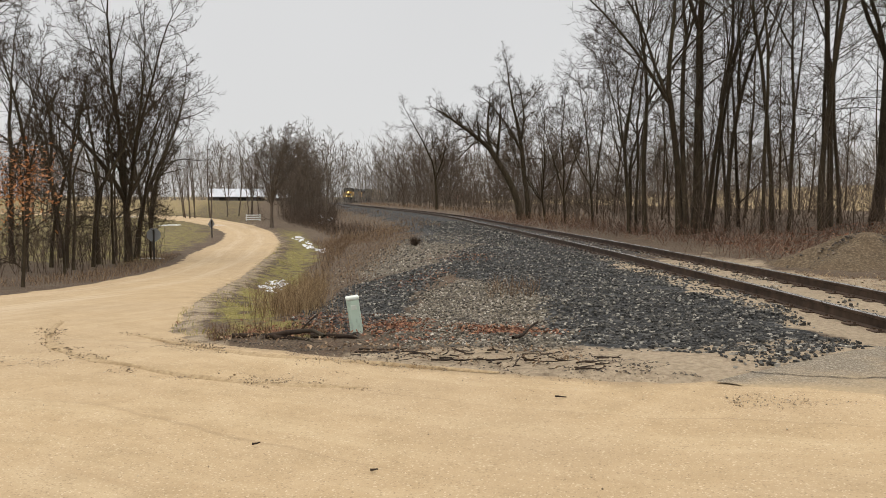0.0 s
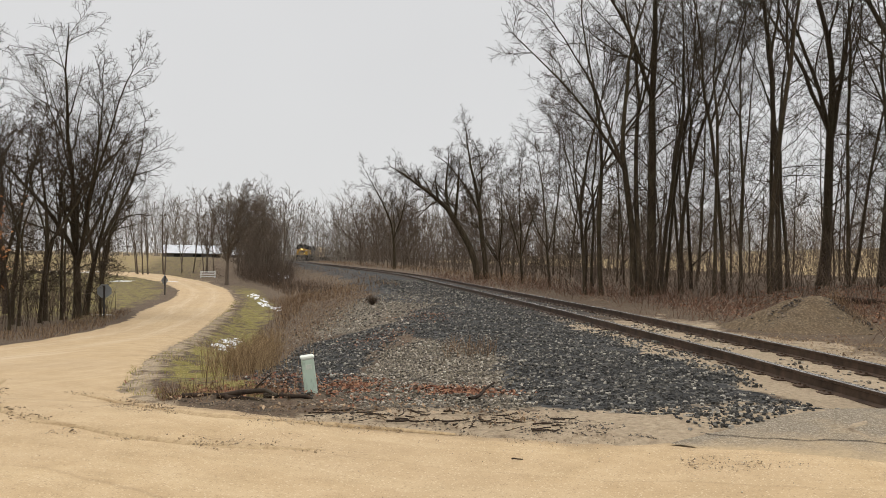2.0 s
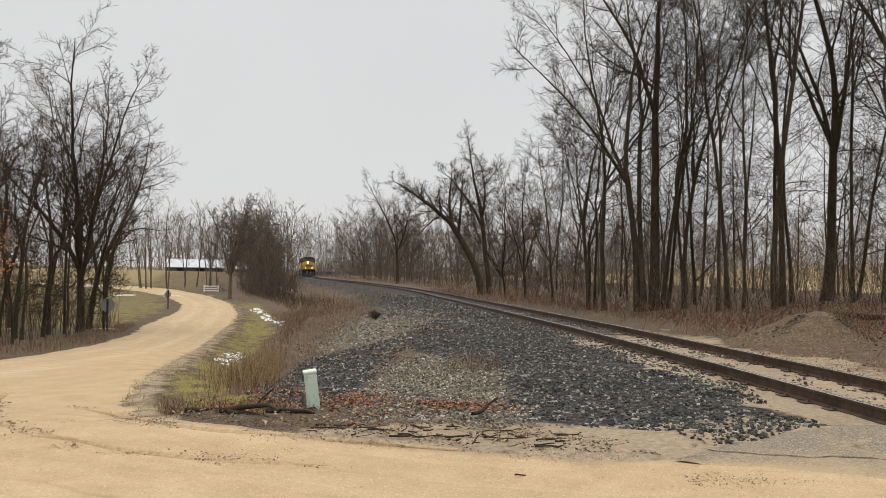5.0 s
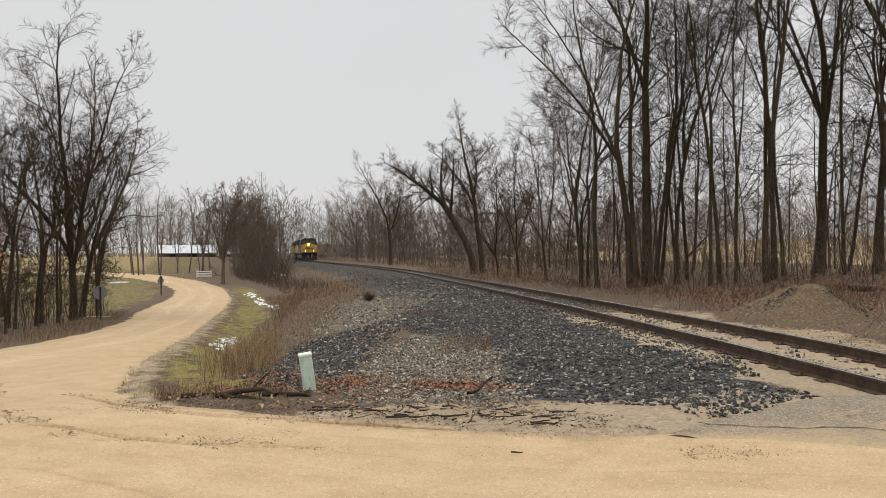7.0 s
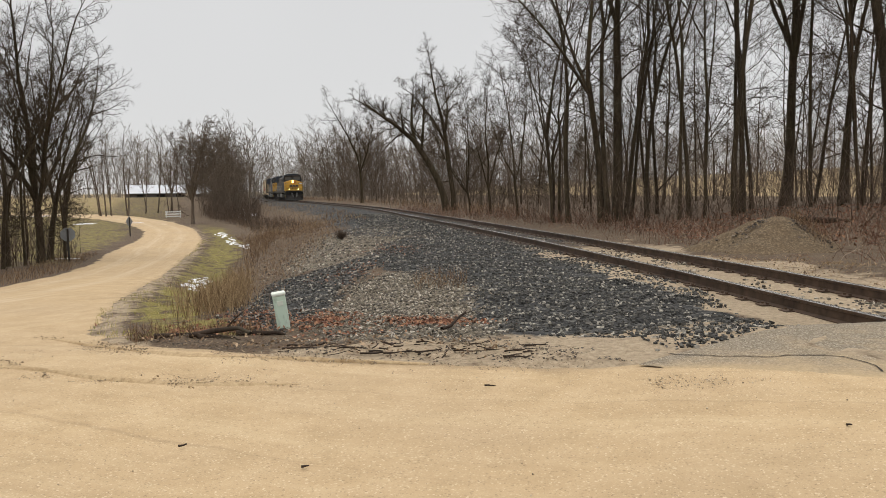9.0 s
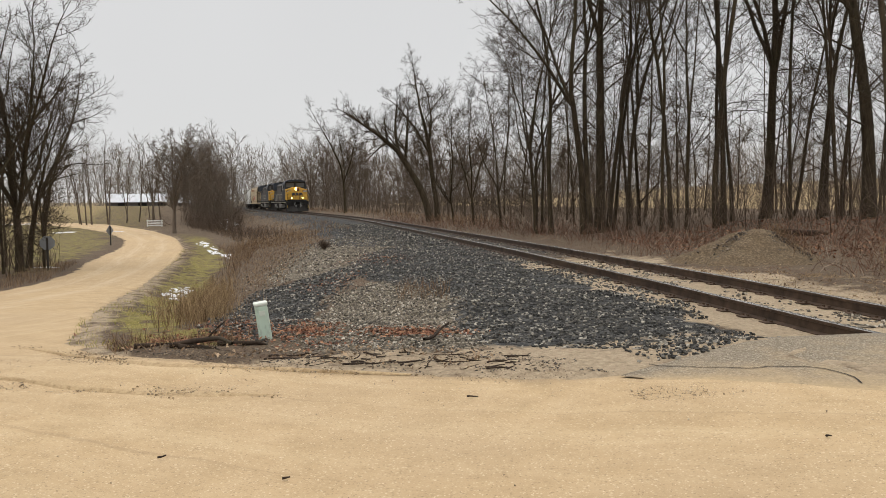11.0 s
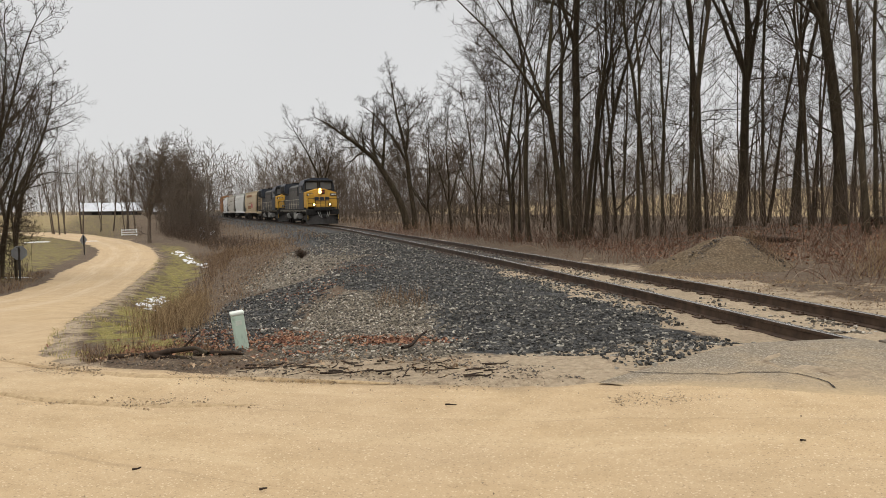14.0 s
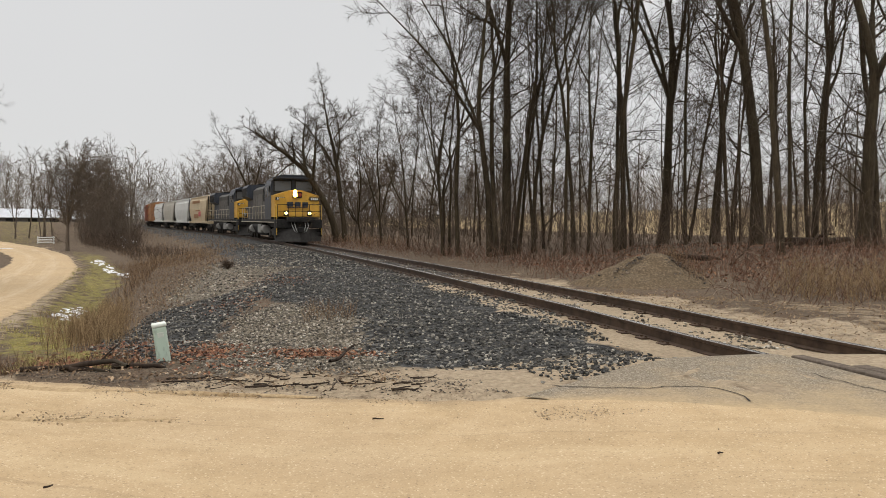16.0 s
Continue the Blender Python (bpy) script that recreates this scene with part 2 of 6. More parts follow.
def wobble(x, y, f=1.0, seed=0.0):
    """Smooth noise from sums of waves, about -1 to 1, for arrays."""
    x, y = np.asarray(x, float) * f, np.asarray(y, float) * f
    s = seed * 1.7
    return (np.sin(x * 1.31 + y * 0.73 + s) + np.sin(-x * 0.91 + y * 1.57 + 2.1 + s) + np.sin(x * 2.3 + y * 1.9 + 0.7 - s) * 0.7 + np.sin(x * 3.7 - y * 2.9 + s * 2) * 0.5) / 2.6


# ---- ground ----
ROAD_L = [(-17, 5), (-11, 10), (-8.1, 13.7), (-8.3, 17.5), (-8.95, 22), (-9.8, 30), (-11.9, 37), (-14.9, 54), (-18.4, 68), (-25.5, 88), (-35, 109), (-43, 118.5), (-54, 124), (-80, 131)]
ROAD_R = [(-2.6, 8.8), (-3.0, 9.4), (-3.4, 10.3), (-3.75, 11.8), (-4.45, 15), (-6.3, 26.5), (-8.5, 41), (-10.2, 51), (-15.0, 71.5), (-22.6, 95), (-31.2, 115), (-37, 122), (-44, 127.5), (-54, 131), (-80, 138)]
FRONT = [(-17, 5.5), (-9, 9.0), (-5, 9.6), (-3.0, 9.45), (-2.06, 8.88), (-0.87, 7.98), (-0.1, 7.62), (1.2, 7.14), (2.4, 6.7), (3.0, 6.55), (4.2, 6.0), (5.2, 5.0), (6, 4.2), (14, 3.0)]


def resample(poly, n):
    p = np.array(poly, float)
    d = np.concatenate([[0], np.cumsum(np.hypot(*np.diff(p, axis=0).T))])
    s = np.linspace(0, d[-1], 60)
    q = np.stack([np.interp(s, d, p[:, i]) for i in (0, 1)], 1)
    for _ in range(3):
        q[1:-1] = (q[:-2] + 2 * q[1:-1] + q[2:]) / 4
    d = np.concatenate([[0], np.cumsum(np.hypot(*np.diff(q, axis=0).T))])
    s = d[-1] * np.linspace(0, 1, n) ** 1.5
    return np.stack([np.interp(s, d, q[:, i]) for i in (0, 1)], 1)


def inside(poly, x, y):
    p = np.array(poly)
    hit = np.zeros(np.shape(x), bool)
    for (ax, ay), (bx, by) in zip(p, np.roll(p, -1, 0)):
        if ay != by:
            hit ^= ((ay > y) != (by > y)) & (x < (bx - ax) * (y - ay) / (by - ay) + ax)
    return hit


GRAVEL = [(-.2, 19), (.5, 15.9), (1.6, 12.9), (1.35, 9.1), (2.3, 8.45), (2.75, 7.8), (2.7, 7.1), (3.2, 7.2), (4.0, 7.82), (4.62, 8.3), (4.42, 9.1), (4.62, 10.4), (5.05, 12.2), (5.05, 16.2), (4.85, 21), (4.2, 26), (1.6, 28), (.4, 24)]
GRAVEL_LEFT = [(-1.7, 10.0), (-.95, 9.75), (-.7, 13.3), (0, 17.2), (-.2, 20), (-2.1, 18.6), (-2.5, 14.8)]
GRAVEL_MID = [(-.9, 9.9), (-.6, 9.1), (1.2, 8.5), (1.5, 9.5), (1.5, 12.9), (.4, 16), (-.4, 14), (-.75, 12)]
GRAVEL_BENCH = [(-2.2, 19), (0, 19), (.6, 24), (1.8, 28), (1.5, 40), (-2.5, 36), (-2.6, 24)]
GRAVEL_FAR = [(1.6, 28), (4.1, 27), (3.2, 42), (1.6, 58), (-1.6, 58), (-.5, 42)]
ROAD_POLY = ROAD_L + ROAD_R[::-1]
FRONT_POLY = FRONT + [(14, -14), (-16, -14)]


def axis(parts):
    out = []
    for a, b, d in parts:
        out.extend(np.arange(a, b, d))
    return np.array(out + [parts[-1][1]])


def build_ground():
    xs = axis([(-1500, -300, 100), (-300, -80, 11), (-80, -20, 2.5), (-20, -8, 0.6), (-8, 9, 0.22), (9, 30, 0.6), (30, 90, 3), (90, 300, 14), (300, 1500, 100)])
    ys = axis([(-1200, -100, 110), (-100, -14, 7), (-14, 4, 1.2), (4, 7, 0.4), (7, 20, 0.2), (20, 45, 0.5), (45, 130, 1.6), (130, 300, 7), (300, 2000, 85)])
    X, Y = np.meshgrid(xs, ys)
    Z = ground_z(X, Y)
    u = side(X, Y)
    road = inside(ROAD_POLY, X, Y) | inside(FRONT_POLY, X, Y)
    near = step(200, 60, np.hypot(X, Y))
    Z = Z + near * (0.03 * wobble(X, Y, 1.9) + 0.02 * wobble(X, Y, 5.3, 3)) * np.where(road, 0.2, 1) * np.where(np.abs(u) < 2, 0.3, 1)
    low = np.zeros_like(X)
    for k in range(8):
        dx, dy = 0.28 * math.cos(k * 0.785), 0.28 * math.sin(k * 0.785)
        low += (inside(ROAD_POLY, X + dx, Y + dy) | inside(FRONT_POLY, X + dx, Y + dy)) / 8
    Z = Z - 0.09 * np.clip(low * 2 - 1, 0, 1)
    n1, n2 = wobble(X, Y, 0.8, 1), wobble(X, Y, 2.3, 2)
    toe = np.interp(Y, [7, 9.5, 14, 22, 40, 400], [-1.5, -2.2, -4.6, -4.8, -3.6, -3.2])
    n3 = wobble(X, Y, 7.0, 4)

    def zone(poly, soft):
        w = np.zeros_like(X)
        for dx, dy in ((0, 0), (soft, 0), (-soft, 0), (0, soft), (0, -soft)):
            w += inside(poly, X + dx + 0.22 * n2 + 0.12 * n3, Y + dy + 0.35 * n1 + 0.2 * n3) / 5
        return w
    stone = np.maximum(zone(GRAVEL, .12), zone(GRAVEL_LEFT, .15))
    stone = np.maximum(stone, step(-2.6, -1.9, u + 0.3 * n1) * step(2.1, 1.5, u + 0.2 * n2) * step(19, 27, Y))
    stone = np.maximum(stone, 0.9 * step(-7.5, -3.6, u + 0.9 * n1) * step(0, -1, u) * step(23, 32, Y))
    pale = np.maximum(zone(GRAVEL_MID, .2), 0.62 * zone(GRAVEL_BENCH, .4))
    soil = np.array(ROAD_R)
    verge = 0.6 * np.exp(-((X - np.interp(Y, soil[:, 1], soil[:, 0]) - 0.05) / 0.5) ** 2) * (Y > 9) * (Y < 110)
    rr = np.array(ROAD_R)
    off = X - np.interp(Y, rr[:, 1], rr[:, 0])
    green = step(0.05, 0.6, off + 0.45 * n2) * step(2.0, 1.0, off - 0.018 * Y + 0.4 * n1) * step(8.6, 10, Y) * step(100, 60, Y) * 0.58
    green = np.maximum(green, 0.42 * step(-14, -22, u) * step(70, 90, Y) * step(230, 190, Y))
    ll = np.array(ROAD_L)
    offl = np.interp(Y, ll[:, 1], ll[:, 0]) - X
    green = np.maximum(green, step(0.3, 1.2, offl + 0.3 * n2) * step(24, 34, Y) * step(230, 190, Y) * 0.5)
    sand = 0.82 * step(-1.75, -1.3, u + 0.25 * n2) * step(1.9, 1.3, u) * step(27, 16, Y)
    sand = np.maximum(sand, 0.62 * step(1.0, 1.6, u) * step(3.4, 2.0, u + 0.6 * n1) * step(30, 18, Y))
    sand = np.maximum(sand, 0.46 * step(2.6, 3.4, u) * step(8.0, 4.5, u + 0.9 * n1) * step(17, 13, Y))
    sand = np.maximum(sand, 0.66 * step(9.0, 8.2, Y - 0.12 * X + 0.25 * n2) * (X > -1.2) * (u < 3))
    sand = np.maximum(sand, verge)
    field = np.maximum(step(30, 44, u), step(-110, -160, u) * 0.8)
    field = np.maximum(field, 0.52 * step(-20, -32, u) * step(112, 135, Y))
    me_v = np.stack([X, Y, Z], -1).reshape(-1, 3)
    ny, nx = X.shape
    i = (np.arange(ny - 1)[:, None] * nx + np.arange(nx - 1)).ravel()
    me = quick_mesh("ground", me_v, np.stack([i, i + 1, i + nx + 1, i + nx], 1), M_GROUND)
    for name, w in (("stone", stone), ("pale", pale), ("green", green), ("sand", sand), ("field", field)):
        a = me.attributes.new(name, "FLOAT", "POINT")
        a.data.foreach_set("value", np.clip(w, 0, 1).astype(np.float32).ravel())
    ob = new("ground", me)
    tagged(ob, "soil with dead leaves, gravel and winter grass", "ground", kind="structure")


def strip(name, A, B, n, m, lift, label, mat, kind="road"):
    a, b = resample(A, n), resample(B, n)
    jit = 0.04
    s = np.linspace(0, 1, m)
    P = a[:, None] * (1 - s)[None, :, None] + b[:, None] * s[None, :, None]
    for side_i in (0, -1):
        P[:, side_i, 0] += jit * wobble(P[:, side_i, 0], P[:, side_i, 1], 4.0, 5) + 0.02 * wobble(P[:, side_i, 0], P[:, side_i, 1], 8.0, 6)
        P[:, side_i, 1] += jit * wobble(P[:, side_i, 0], P[:, side_i, 1], 4.0, 8) + 0.02 * wobble(P[:, side_i, 0], P[:, side_i, 1], 9.0, 9)
    z = ground_z(P[..., 0], P[..., 1]) + lift + 0.012 * wobble(P[..., 0], P[..., 1], 1.7)
    edge = np.minimum(np.arange(m), np.arange(m)[::-1])[None, :]
    if kind != "road":
        edge = np.minimum(edge, np.minimum(np.arange(n), np.arange(n)[::-1])[:, None])
    z = z - (0.03 if kind == "road" else 0.003) * (edge == 0)
    if kind != "road":
        z = z - 0.03 * np.clip((s - .55) / .45, 0, 1)[None, :]
    V = np.concatenate([P, z[..., None]], -1).reshape(-1, 3)
    i = (np.arange(n - 1)[:, None] * m + np.arange(m - 1)).ravel()
    me = quick_mesh(name, V, np.stack([i, i + 1, i + m + 1, i + m], 1), mat)
    along = np.concatenate([[0], np.cumsum(np.hypot(*np.diff(P[:, 0], axis=0).T))])
    wide = np.hypot(*(P - P[:, :1]).transpose(2, 0, 1))
    if kind == "road":
        run = np.zeros((n, m, 3), np.float32)
        run[..., 0], run[..., 1], run[..., 2] = along[:, None], wide, lift * 1000
        inner = np.minimum(wide, wide[:, -1:] - wide)
        if lift > 0:
            inner = wide
        frac = wide / np.maximum(wide[:, -1:], .01)
        tread = np.exp(-((frac - .32) / .09) ** 2) + np.exp(-((frac - .68) / .09) ** 2) if lift < 0 else np.zeros_like(frac)
        for key, val in (("edge", inner), ("lane", tread)):
            me.attributes.new(key, "FLOAT", "POINT").data.foreach_set("value", val.astype(np.float32).ravel())
        me.attributes.new("run", "FLOAT_VECTOR", "POINT").data.foreach_set("vector", run.ravel())
    else:
        # loose sand lies over the outer edge
        worn = np.clip(1.35 * np.linspace(0, 1, m) ** 1.6, 0, 1)[None, :] * np.ones((n, 1))
        me.attributes.new("worn", "FLOAT", "POINT").data.foreach_set("value", worn.astype(np.float32).ravel())
    return tagged(new(name, me), label, kind, kind="structure")


build_ground()
strip("road", ROAD_L, ROAD_R, 420, 14, -0.004, "winding sandy dirt lane with smooth wheel tracks", M_ROAD)
strip("road", FRONT, [(x * 1.0, -14) for x, y in FRONT], 420, 60, 0.004, "wide tan sandy dirt road with faint tyre marks", M_ROAD)


# ---- railway ----
M_RAIL = Mat("rusty_rail_steel", 0.6, 0.5)
M_RAIL.color(M_RAIL.ramp(M_RAIL.noise(5, 6), (0.3, (0.04, 0.027, 0.02)), (0.7, (0.12, 0.08, 0.056))))
M_RAIL = M_RAIL.m
M_RAILTOP = simple("worn_rail_head", (0.55, 0.53, 0.5), 0.25, 0.9, 0.2, 8)
M_TIE = simple("creosoted_wood", (0.075, 0.06, 0.05), 0.9, 0, 0.5, 7)


def sweep(name, outline, y0, y1, d, off, dz, mat, parent=None, label=""):
    """An outline of (side, height) pushed along the track."""
    ys = np.arange(y0, y1 + d / 2, d)
    s = np.interp(ys, TY, TS)
    nx, ny = 1 / np.sqrt(1 + s * s), -s / np.sqrt(1 + s * s)
    o = np.array(outline, float)
    k, n = len(o), len(ys)
    V = np.zeros((n, k, 3))
    V[..., 0] = track_x(ys)[:, None] + (off + o[:, 0])[None] * nx[:, None]
    V[..., 1] = ys[:, None] + (off + o[:, 0])[None] * ny[:, None]
    V[..., 2] = rail_z(ys)[:, None] + dz + o[:, 1][None]
    idx = np.arange(n * k).reshape(n, k)
    nxt = np.roll(idx, -1, 1)
    F = np.stack([idx[:-1], idx[1:], nxt[1:], nxt[:-1]], -1).reshape(-1, 4)
    me = quick_mesh(name, V.reshape(-1, 3), F, mat, smooth=False)
    return put(name, me, parent, label)


track = new("railway_track")
tagged(track, "single railway track with brown rusty rails on ballast", "railway track")
RAIL = [(-.07, -.172), (.07, -.172), (.07, -.16), (.012, -.14), (.012, -.045), (.036, -.035), (.036, -.003), (-.036, -.003), (-.036, -.035), (-.012, -.045), (-.012, -.14), (-.07, -.16)]
for off in (-0.7525, 0.7525):
    rail = sweep("rail", RAIL, -40, 400, 1.0, off, 0, M_RAIL, track)
    sweep("running_surface", [(-.034, -.006), (.034, -.006), (.030, 0.003), (-.030, 0.003)], -40, 400, 1.0, off, 0, M_RAILTOP, rail, "bright worn rail top")


def build_ties():
    bm = bmesh.new()
    box(bm, -1.3, 1.3, -.11, .11, -.36, -.172, 0.01)
    me = bpy.data.meshes.new("tie")
    bm.to_mesh(me)
    bm.free()
    me.materials.append(M_TIE)
    rng = random.Random(5)
    y = 9.6
    for i in range(260):
        s = float(np.interp(y, TY, TS))
        put("tie", me, track, m=pose(float(track_x(y)), y, float(rail_z(y)) + 0.010 - 0.024 * rng.random() - (0.09 if y < 21 else 0), 0, 0, -math.degrees(math.atan(s)) + rng.uniform(-1, 1)))
        y += 0.53


def build_plates():
    """Tie plates with their spikes along both rails, nearest the crossing."""
    bm = bmesh.new()
    box(bm, -.18, .18, -.095, .095, -.178, -.158, .004)
    for sx in (-1, 1):
        for sy in (-1, 1):
            box(bm, sx * .1 - .014, sx * .1 + .014, sy * .06 - .014, sy * .06 + .014, -.16, -.135)
    me = bpy.data.meshes.new("tie_plate")
    bm.to_mesh(me)
    bm.free()
    me.materials.append(M_RAIL)
    y = 9.6
    for i in range(52):
        a = -math.degrees(math.atan(float(np.interp(y, TY, TS))))
        for off in (-0.7525, 0.7525):
            put("tie_plate", me, track, m=pose(float(track_x(y)) + off, y, float(rail_z(y)) + .004, 0, 0, a))
        y += 0.53


# ---- train ----
def track_pose(d):
    """The pose at d metres along the track, heading towards the crossing."""
    x, y = float(np.interp(d, TL, TX)), float(np.interp(d, TL, TY))
    s = float(np.interp(y, TY, TS))
    return x, y, float(rail_z(y)), -math.degrees(math.atan(s))


def car_pose(front, length):
    """A vehicle's pose at its middle: +y is its front, which points down the track."""
    a, b = front + length * 0.16, front + length * 0.84
    xa, ya, za, _ = track_pose(a)
    xb, yb, zb, _ = track_pose(b)
    yaw = math.degrees(math.atan2(-(xa - xb), ya - yb))
    return pose((xa + xb) / 2, (ya + yb) / 2, (za + zb) / 2, 0, 0, yaw)


SPEED = 12.5
NOSE_AT_END = float(np.interp(53.5, TY, TL))
build_ties()
build_plates()


# ---- bare winter trees ----
def unit(v):
    return v / np.maximum(np.linalg.norm(v, axis=-1, keepdims=True), 1e-9)


def grow(rng, start, way, length, radius, k, wiggle, lift, tip=0.25, bow=(0, 0, 0), curl=0.0):
    """Polylines (n, k, 3) that set out from start along way, and their radii."""
    n = len(start)
    P = np.zeros((n, k, 3))
    P[:, 0] = start
    d = unit(way)
    turn = rng.normal(size=(n, 3)) * curl + np.array([bow[0], bow[1], lift])
    seg = (length / (k - 1))[:, None]
    for j in range(1, k):
        d = unit(d + wiggle * rng.normal(size=(n, 3)) + turn)
        P[:, j] = P[:, j - 1] + d * seg
    R = radius[:, None] * np.linspace(1, tip, k)[None]
    return P, R


def sprout(rng, P, R, count, t0, angle, ratio, thin, k, wiggle, lift, t1=1.0, least=0.003, flat=0.5, curl=0.05):
    """Children of the polylines P: count on each, from t0 to t1 of its length."""
    n, kk, _ = P.shape
    par = np.repeat(np.arange(n), count)
    t = np.clip(t0 + (t1 - t0) * (np.tile(np.arange(count), n) + rng.random(n * count)) / count, 0, 0.999)
    f = t * (kk - 1)
    i = f.astype(int)
    w = (f - i)[:, None]
    a, b = P[par, i], P[par, i + 1]
    start = a * (1 - w) + b * w
    tang = unit(b - a)
    rad = R[par, i] * (1 - w[:, 0]) + R[par, i + 1] * w[:, 0]
    rnd = rng.normal(size=start.shape)
    across = unit(np.cross(tang, rnd))
    ang = np.radians(angle) * (0.7 + 0.6 * rng.random(len(t)))[:, None]
    way = tang * np.cos(ang) + across * np.sin(ang)
    L = np.linalg.norm(np.diff(P, axis=1), axis=2).sum(1)[par] * ratio * (1.15 - flat * t) * (0.65 + 0.6 * rng.random(len(t)))
    return grow(rng, start, way, L, np.maximum(rad * thin, least), k, wiggle, lift, curl=curl)


def tubes(name, groups, mat):
    """One mesh of tapered tubes: groups of (P, R, sides)."""
    VV, FF, base = [], [], 0
    for P, R, s in groups:
        n, k, _ = P.shape
        T = unit(np.gradient(P, axis=1))
        ref = np.where(np.abs(T[..., 2:3]) > 0.9, np.array([1.0, 0, 0]), np.array([0, 0, 1.0]))
        A = unit(np.cross(T, ref))
        B = np.cross(T, A)
        ph = np.arange(s) * 2 * np.pi / s
        V = P[:, :, None] + R[:, :, None, None] * (A[:, :, None] * np.cos(ph)[:, None] + B[:, :, None] * np.sin(ph)[:, None])
        idx = base + np.arange(n * k * s).reshape(n, k, s)
        nx = np.roll(idx, -1, 2)
        F = np.stack([idx[:, :-1], nx[:, :-1], nx[:, 1:], idx[:, 1:]], -1).reshape(-1, 4)
        VV.append(V.reshape(-1, 3))
        FF.append(F)
        base += n * k * s
    return quick_mesh(name, np.concatenate(VV), np.concatenate(FF), mat)


def tree(name, seed, height, radius, label, fork=0.4, leaders=3, spread=20, lean=(0, 0), bow=0.0, low=7, limbs=8, angle=46, reach=0.5,
         detail=2, bark=None, twig=None, thick=1.0, at=None, category="tree", group="", droop=0.05):
    """A leafless tree: a trunk that forks into leaders, their limbs, branches and twigs."""
    rng = np.random.default_rng(seed)
    P0, R0 = grow(rng, np.array([[0, 0, -0.25]]), np.array([[lean[0], lean[1], 1.0]]), np.array([height * fork]), np.array([radius]), 9, 0.03, 0.004, 0.68, (bow, 0, 0), 0.008)
    R0[:, 0] *= 1.45
    R0[:, 1] *= 1.1
    tang = unit(P0[0, -1] - P0[0, -2])
    side_a = unit(np.cross(tang, np.array([0.3, 1.0, 0.1])))
    side_b = np.cross(tang, side_a)
    az = rng.random() * 6.28 + np.arange(leaders) * 6.28 / leaders + rng.normal(0, 0.35, leaders)
    tilt = np.radians(spread) * (0.7 + 0.6 * rng.random(leaders))
    tilt[0] *= 0.4
    way = tang * np.cos(tilt)[:, None] + (side_a * np.cos(az)[:, None] + side_b * np.sin(az)[:, None]) * np.sin(tilt)[:, None]
    back = np.where(np.arange(leaders) == 0, 0, rng.random(leaders) * 0.22)
    f = (1 - back) * 8
    k0 = np.minimum(f.astype(int), 7)
    start = P0[0, k0] + (P0[0, k0 + 1] - P0[0, k0]) * (f - k0)[:, None]
    length = height * (1 - fork) * np.where(np.arange(leaders) == 0, 1.0, 0.72 + 0.3 * rng.random(leaders))
    thin = np.where(np.arange(leaders) == 0, 0.66, 0.44 + 0.14 * rng.random(leaders))
    PL, RL = grow(rng, start, way, length, radius * thin, 11, 0.075, 0.016, 0.1, (bow * .6, 0, 0), 0.018)
    PA, RA = sprout(rng, PL, RL, limbs, 0.06, angle, reach, 0.5, 8, 0.14, droop, least=0.014, flat=0.85, curl=0.05)
    boughs = [(PA, RA)]
    if low:
        boughs.append(sprout(rng, P0, R0, low, 0.3, 62, 0.17 / fork, 0.2, 8, 0.13, 0.03, least=0.013, flat=0.1, curl=0.05))
    boughs.append(sprout(rng, PL[:, 4:], RL[:, 4:], 6, 0.1, 38, 0.42, 0.6, 8, 0.12, 0.04, least=0.012))
    PB = np.concatenate([p for p, r in boughs])
    RB = np.concatenate([r for p, r in boughs])
    PC, RC = sprout(rng, PB, RB, 7, 0.12, 48, 0.42, 0.55, 4, 0.17, 0.03, least=0.0095 * thick, curl=0.07)
    PD, RD = sprout(rng, PC, RC, (5 if detail > 1 else 4), 0.12, 44, 0.66, 0.62, 3, 0.16, 0.03, least=0.0078 * thick)
    groups = [(PC, RC, 3), (PD, RD, 3)]
    if detail > 1:
        PE, RE = sprout(rng, PD, RD, 1, 0.15, 42, 0.75, 0.8, 2, 0.16, 0.03, least=0.0065 * thick)
        groups.append((PE, RE, 3))
    ob = new(name)
    put("trunk", tubes("trunk", [(P0, R0, 10), (PL, RL, 8 if detail > 1 else 6), (PB, RB, 5 if detail > 1 else 4)], bark or M_BARK), ob)
    put("crown", tubes("crown", groups, twig or M_TWIG), ob)
    tagged(ob, label, category, group)
    if at:
        x, y = at
        ob.matrix_basis = pose(x, y, float(ground_z(x, y)))
    return ob


# ---- rolling stock ----
def paint(name, c, rough=0.5, dirt=0.45, scale=1.2):
    """Weathered paint with streaks and grime."""
    m = Mat(name, rough, 0, 0.4)
    streak = m.noise(2.5, 6, 0.7, stretch=(1.2, 1.2, 0.18))
    col = m.mix(m.level(streak, 0.45, 0.75, 0, dirt), c, (0.07, 0.055, 0.042))
    col = m.mix(m.level(m.noise(scale, 5), 0.4, 0.7, 0, 0.3), col, tuple(min(1, v * 1.25 + 0.02) for v in c))
    m.color(col)
    m.bump(m.noise(14, 4), 0.15, 0.01)
    return m.m


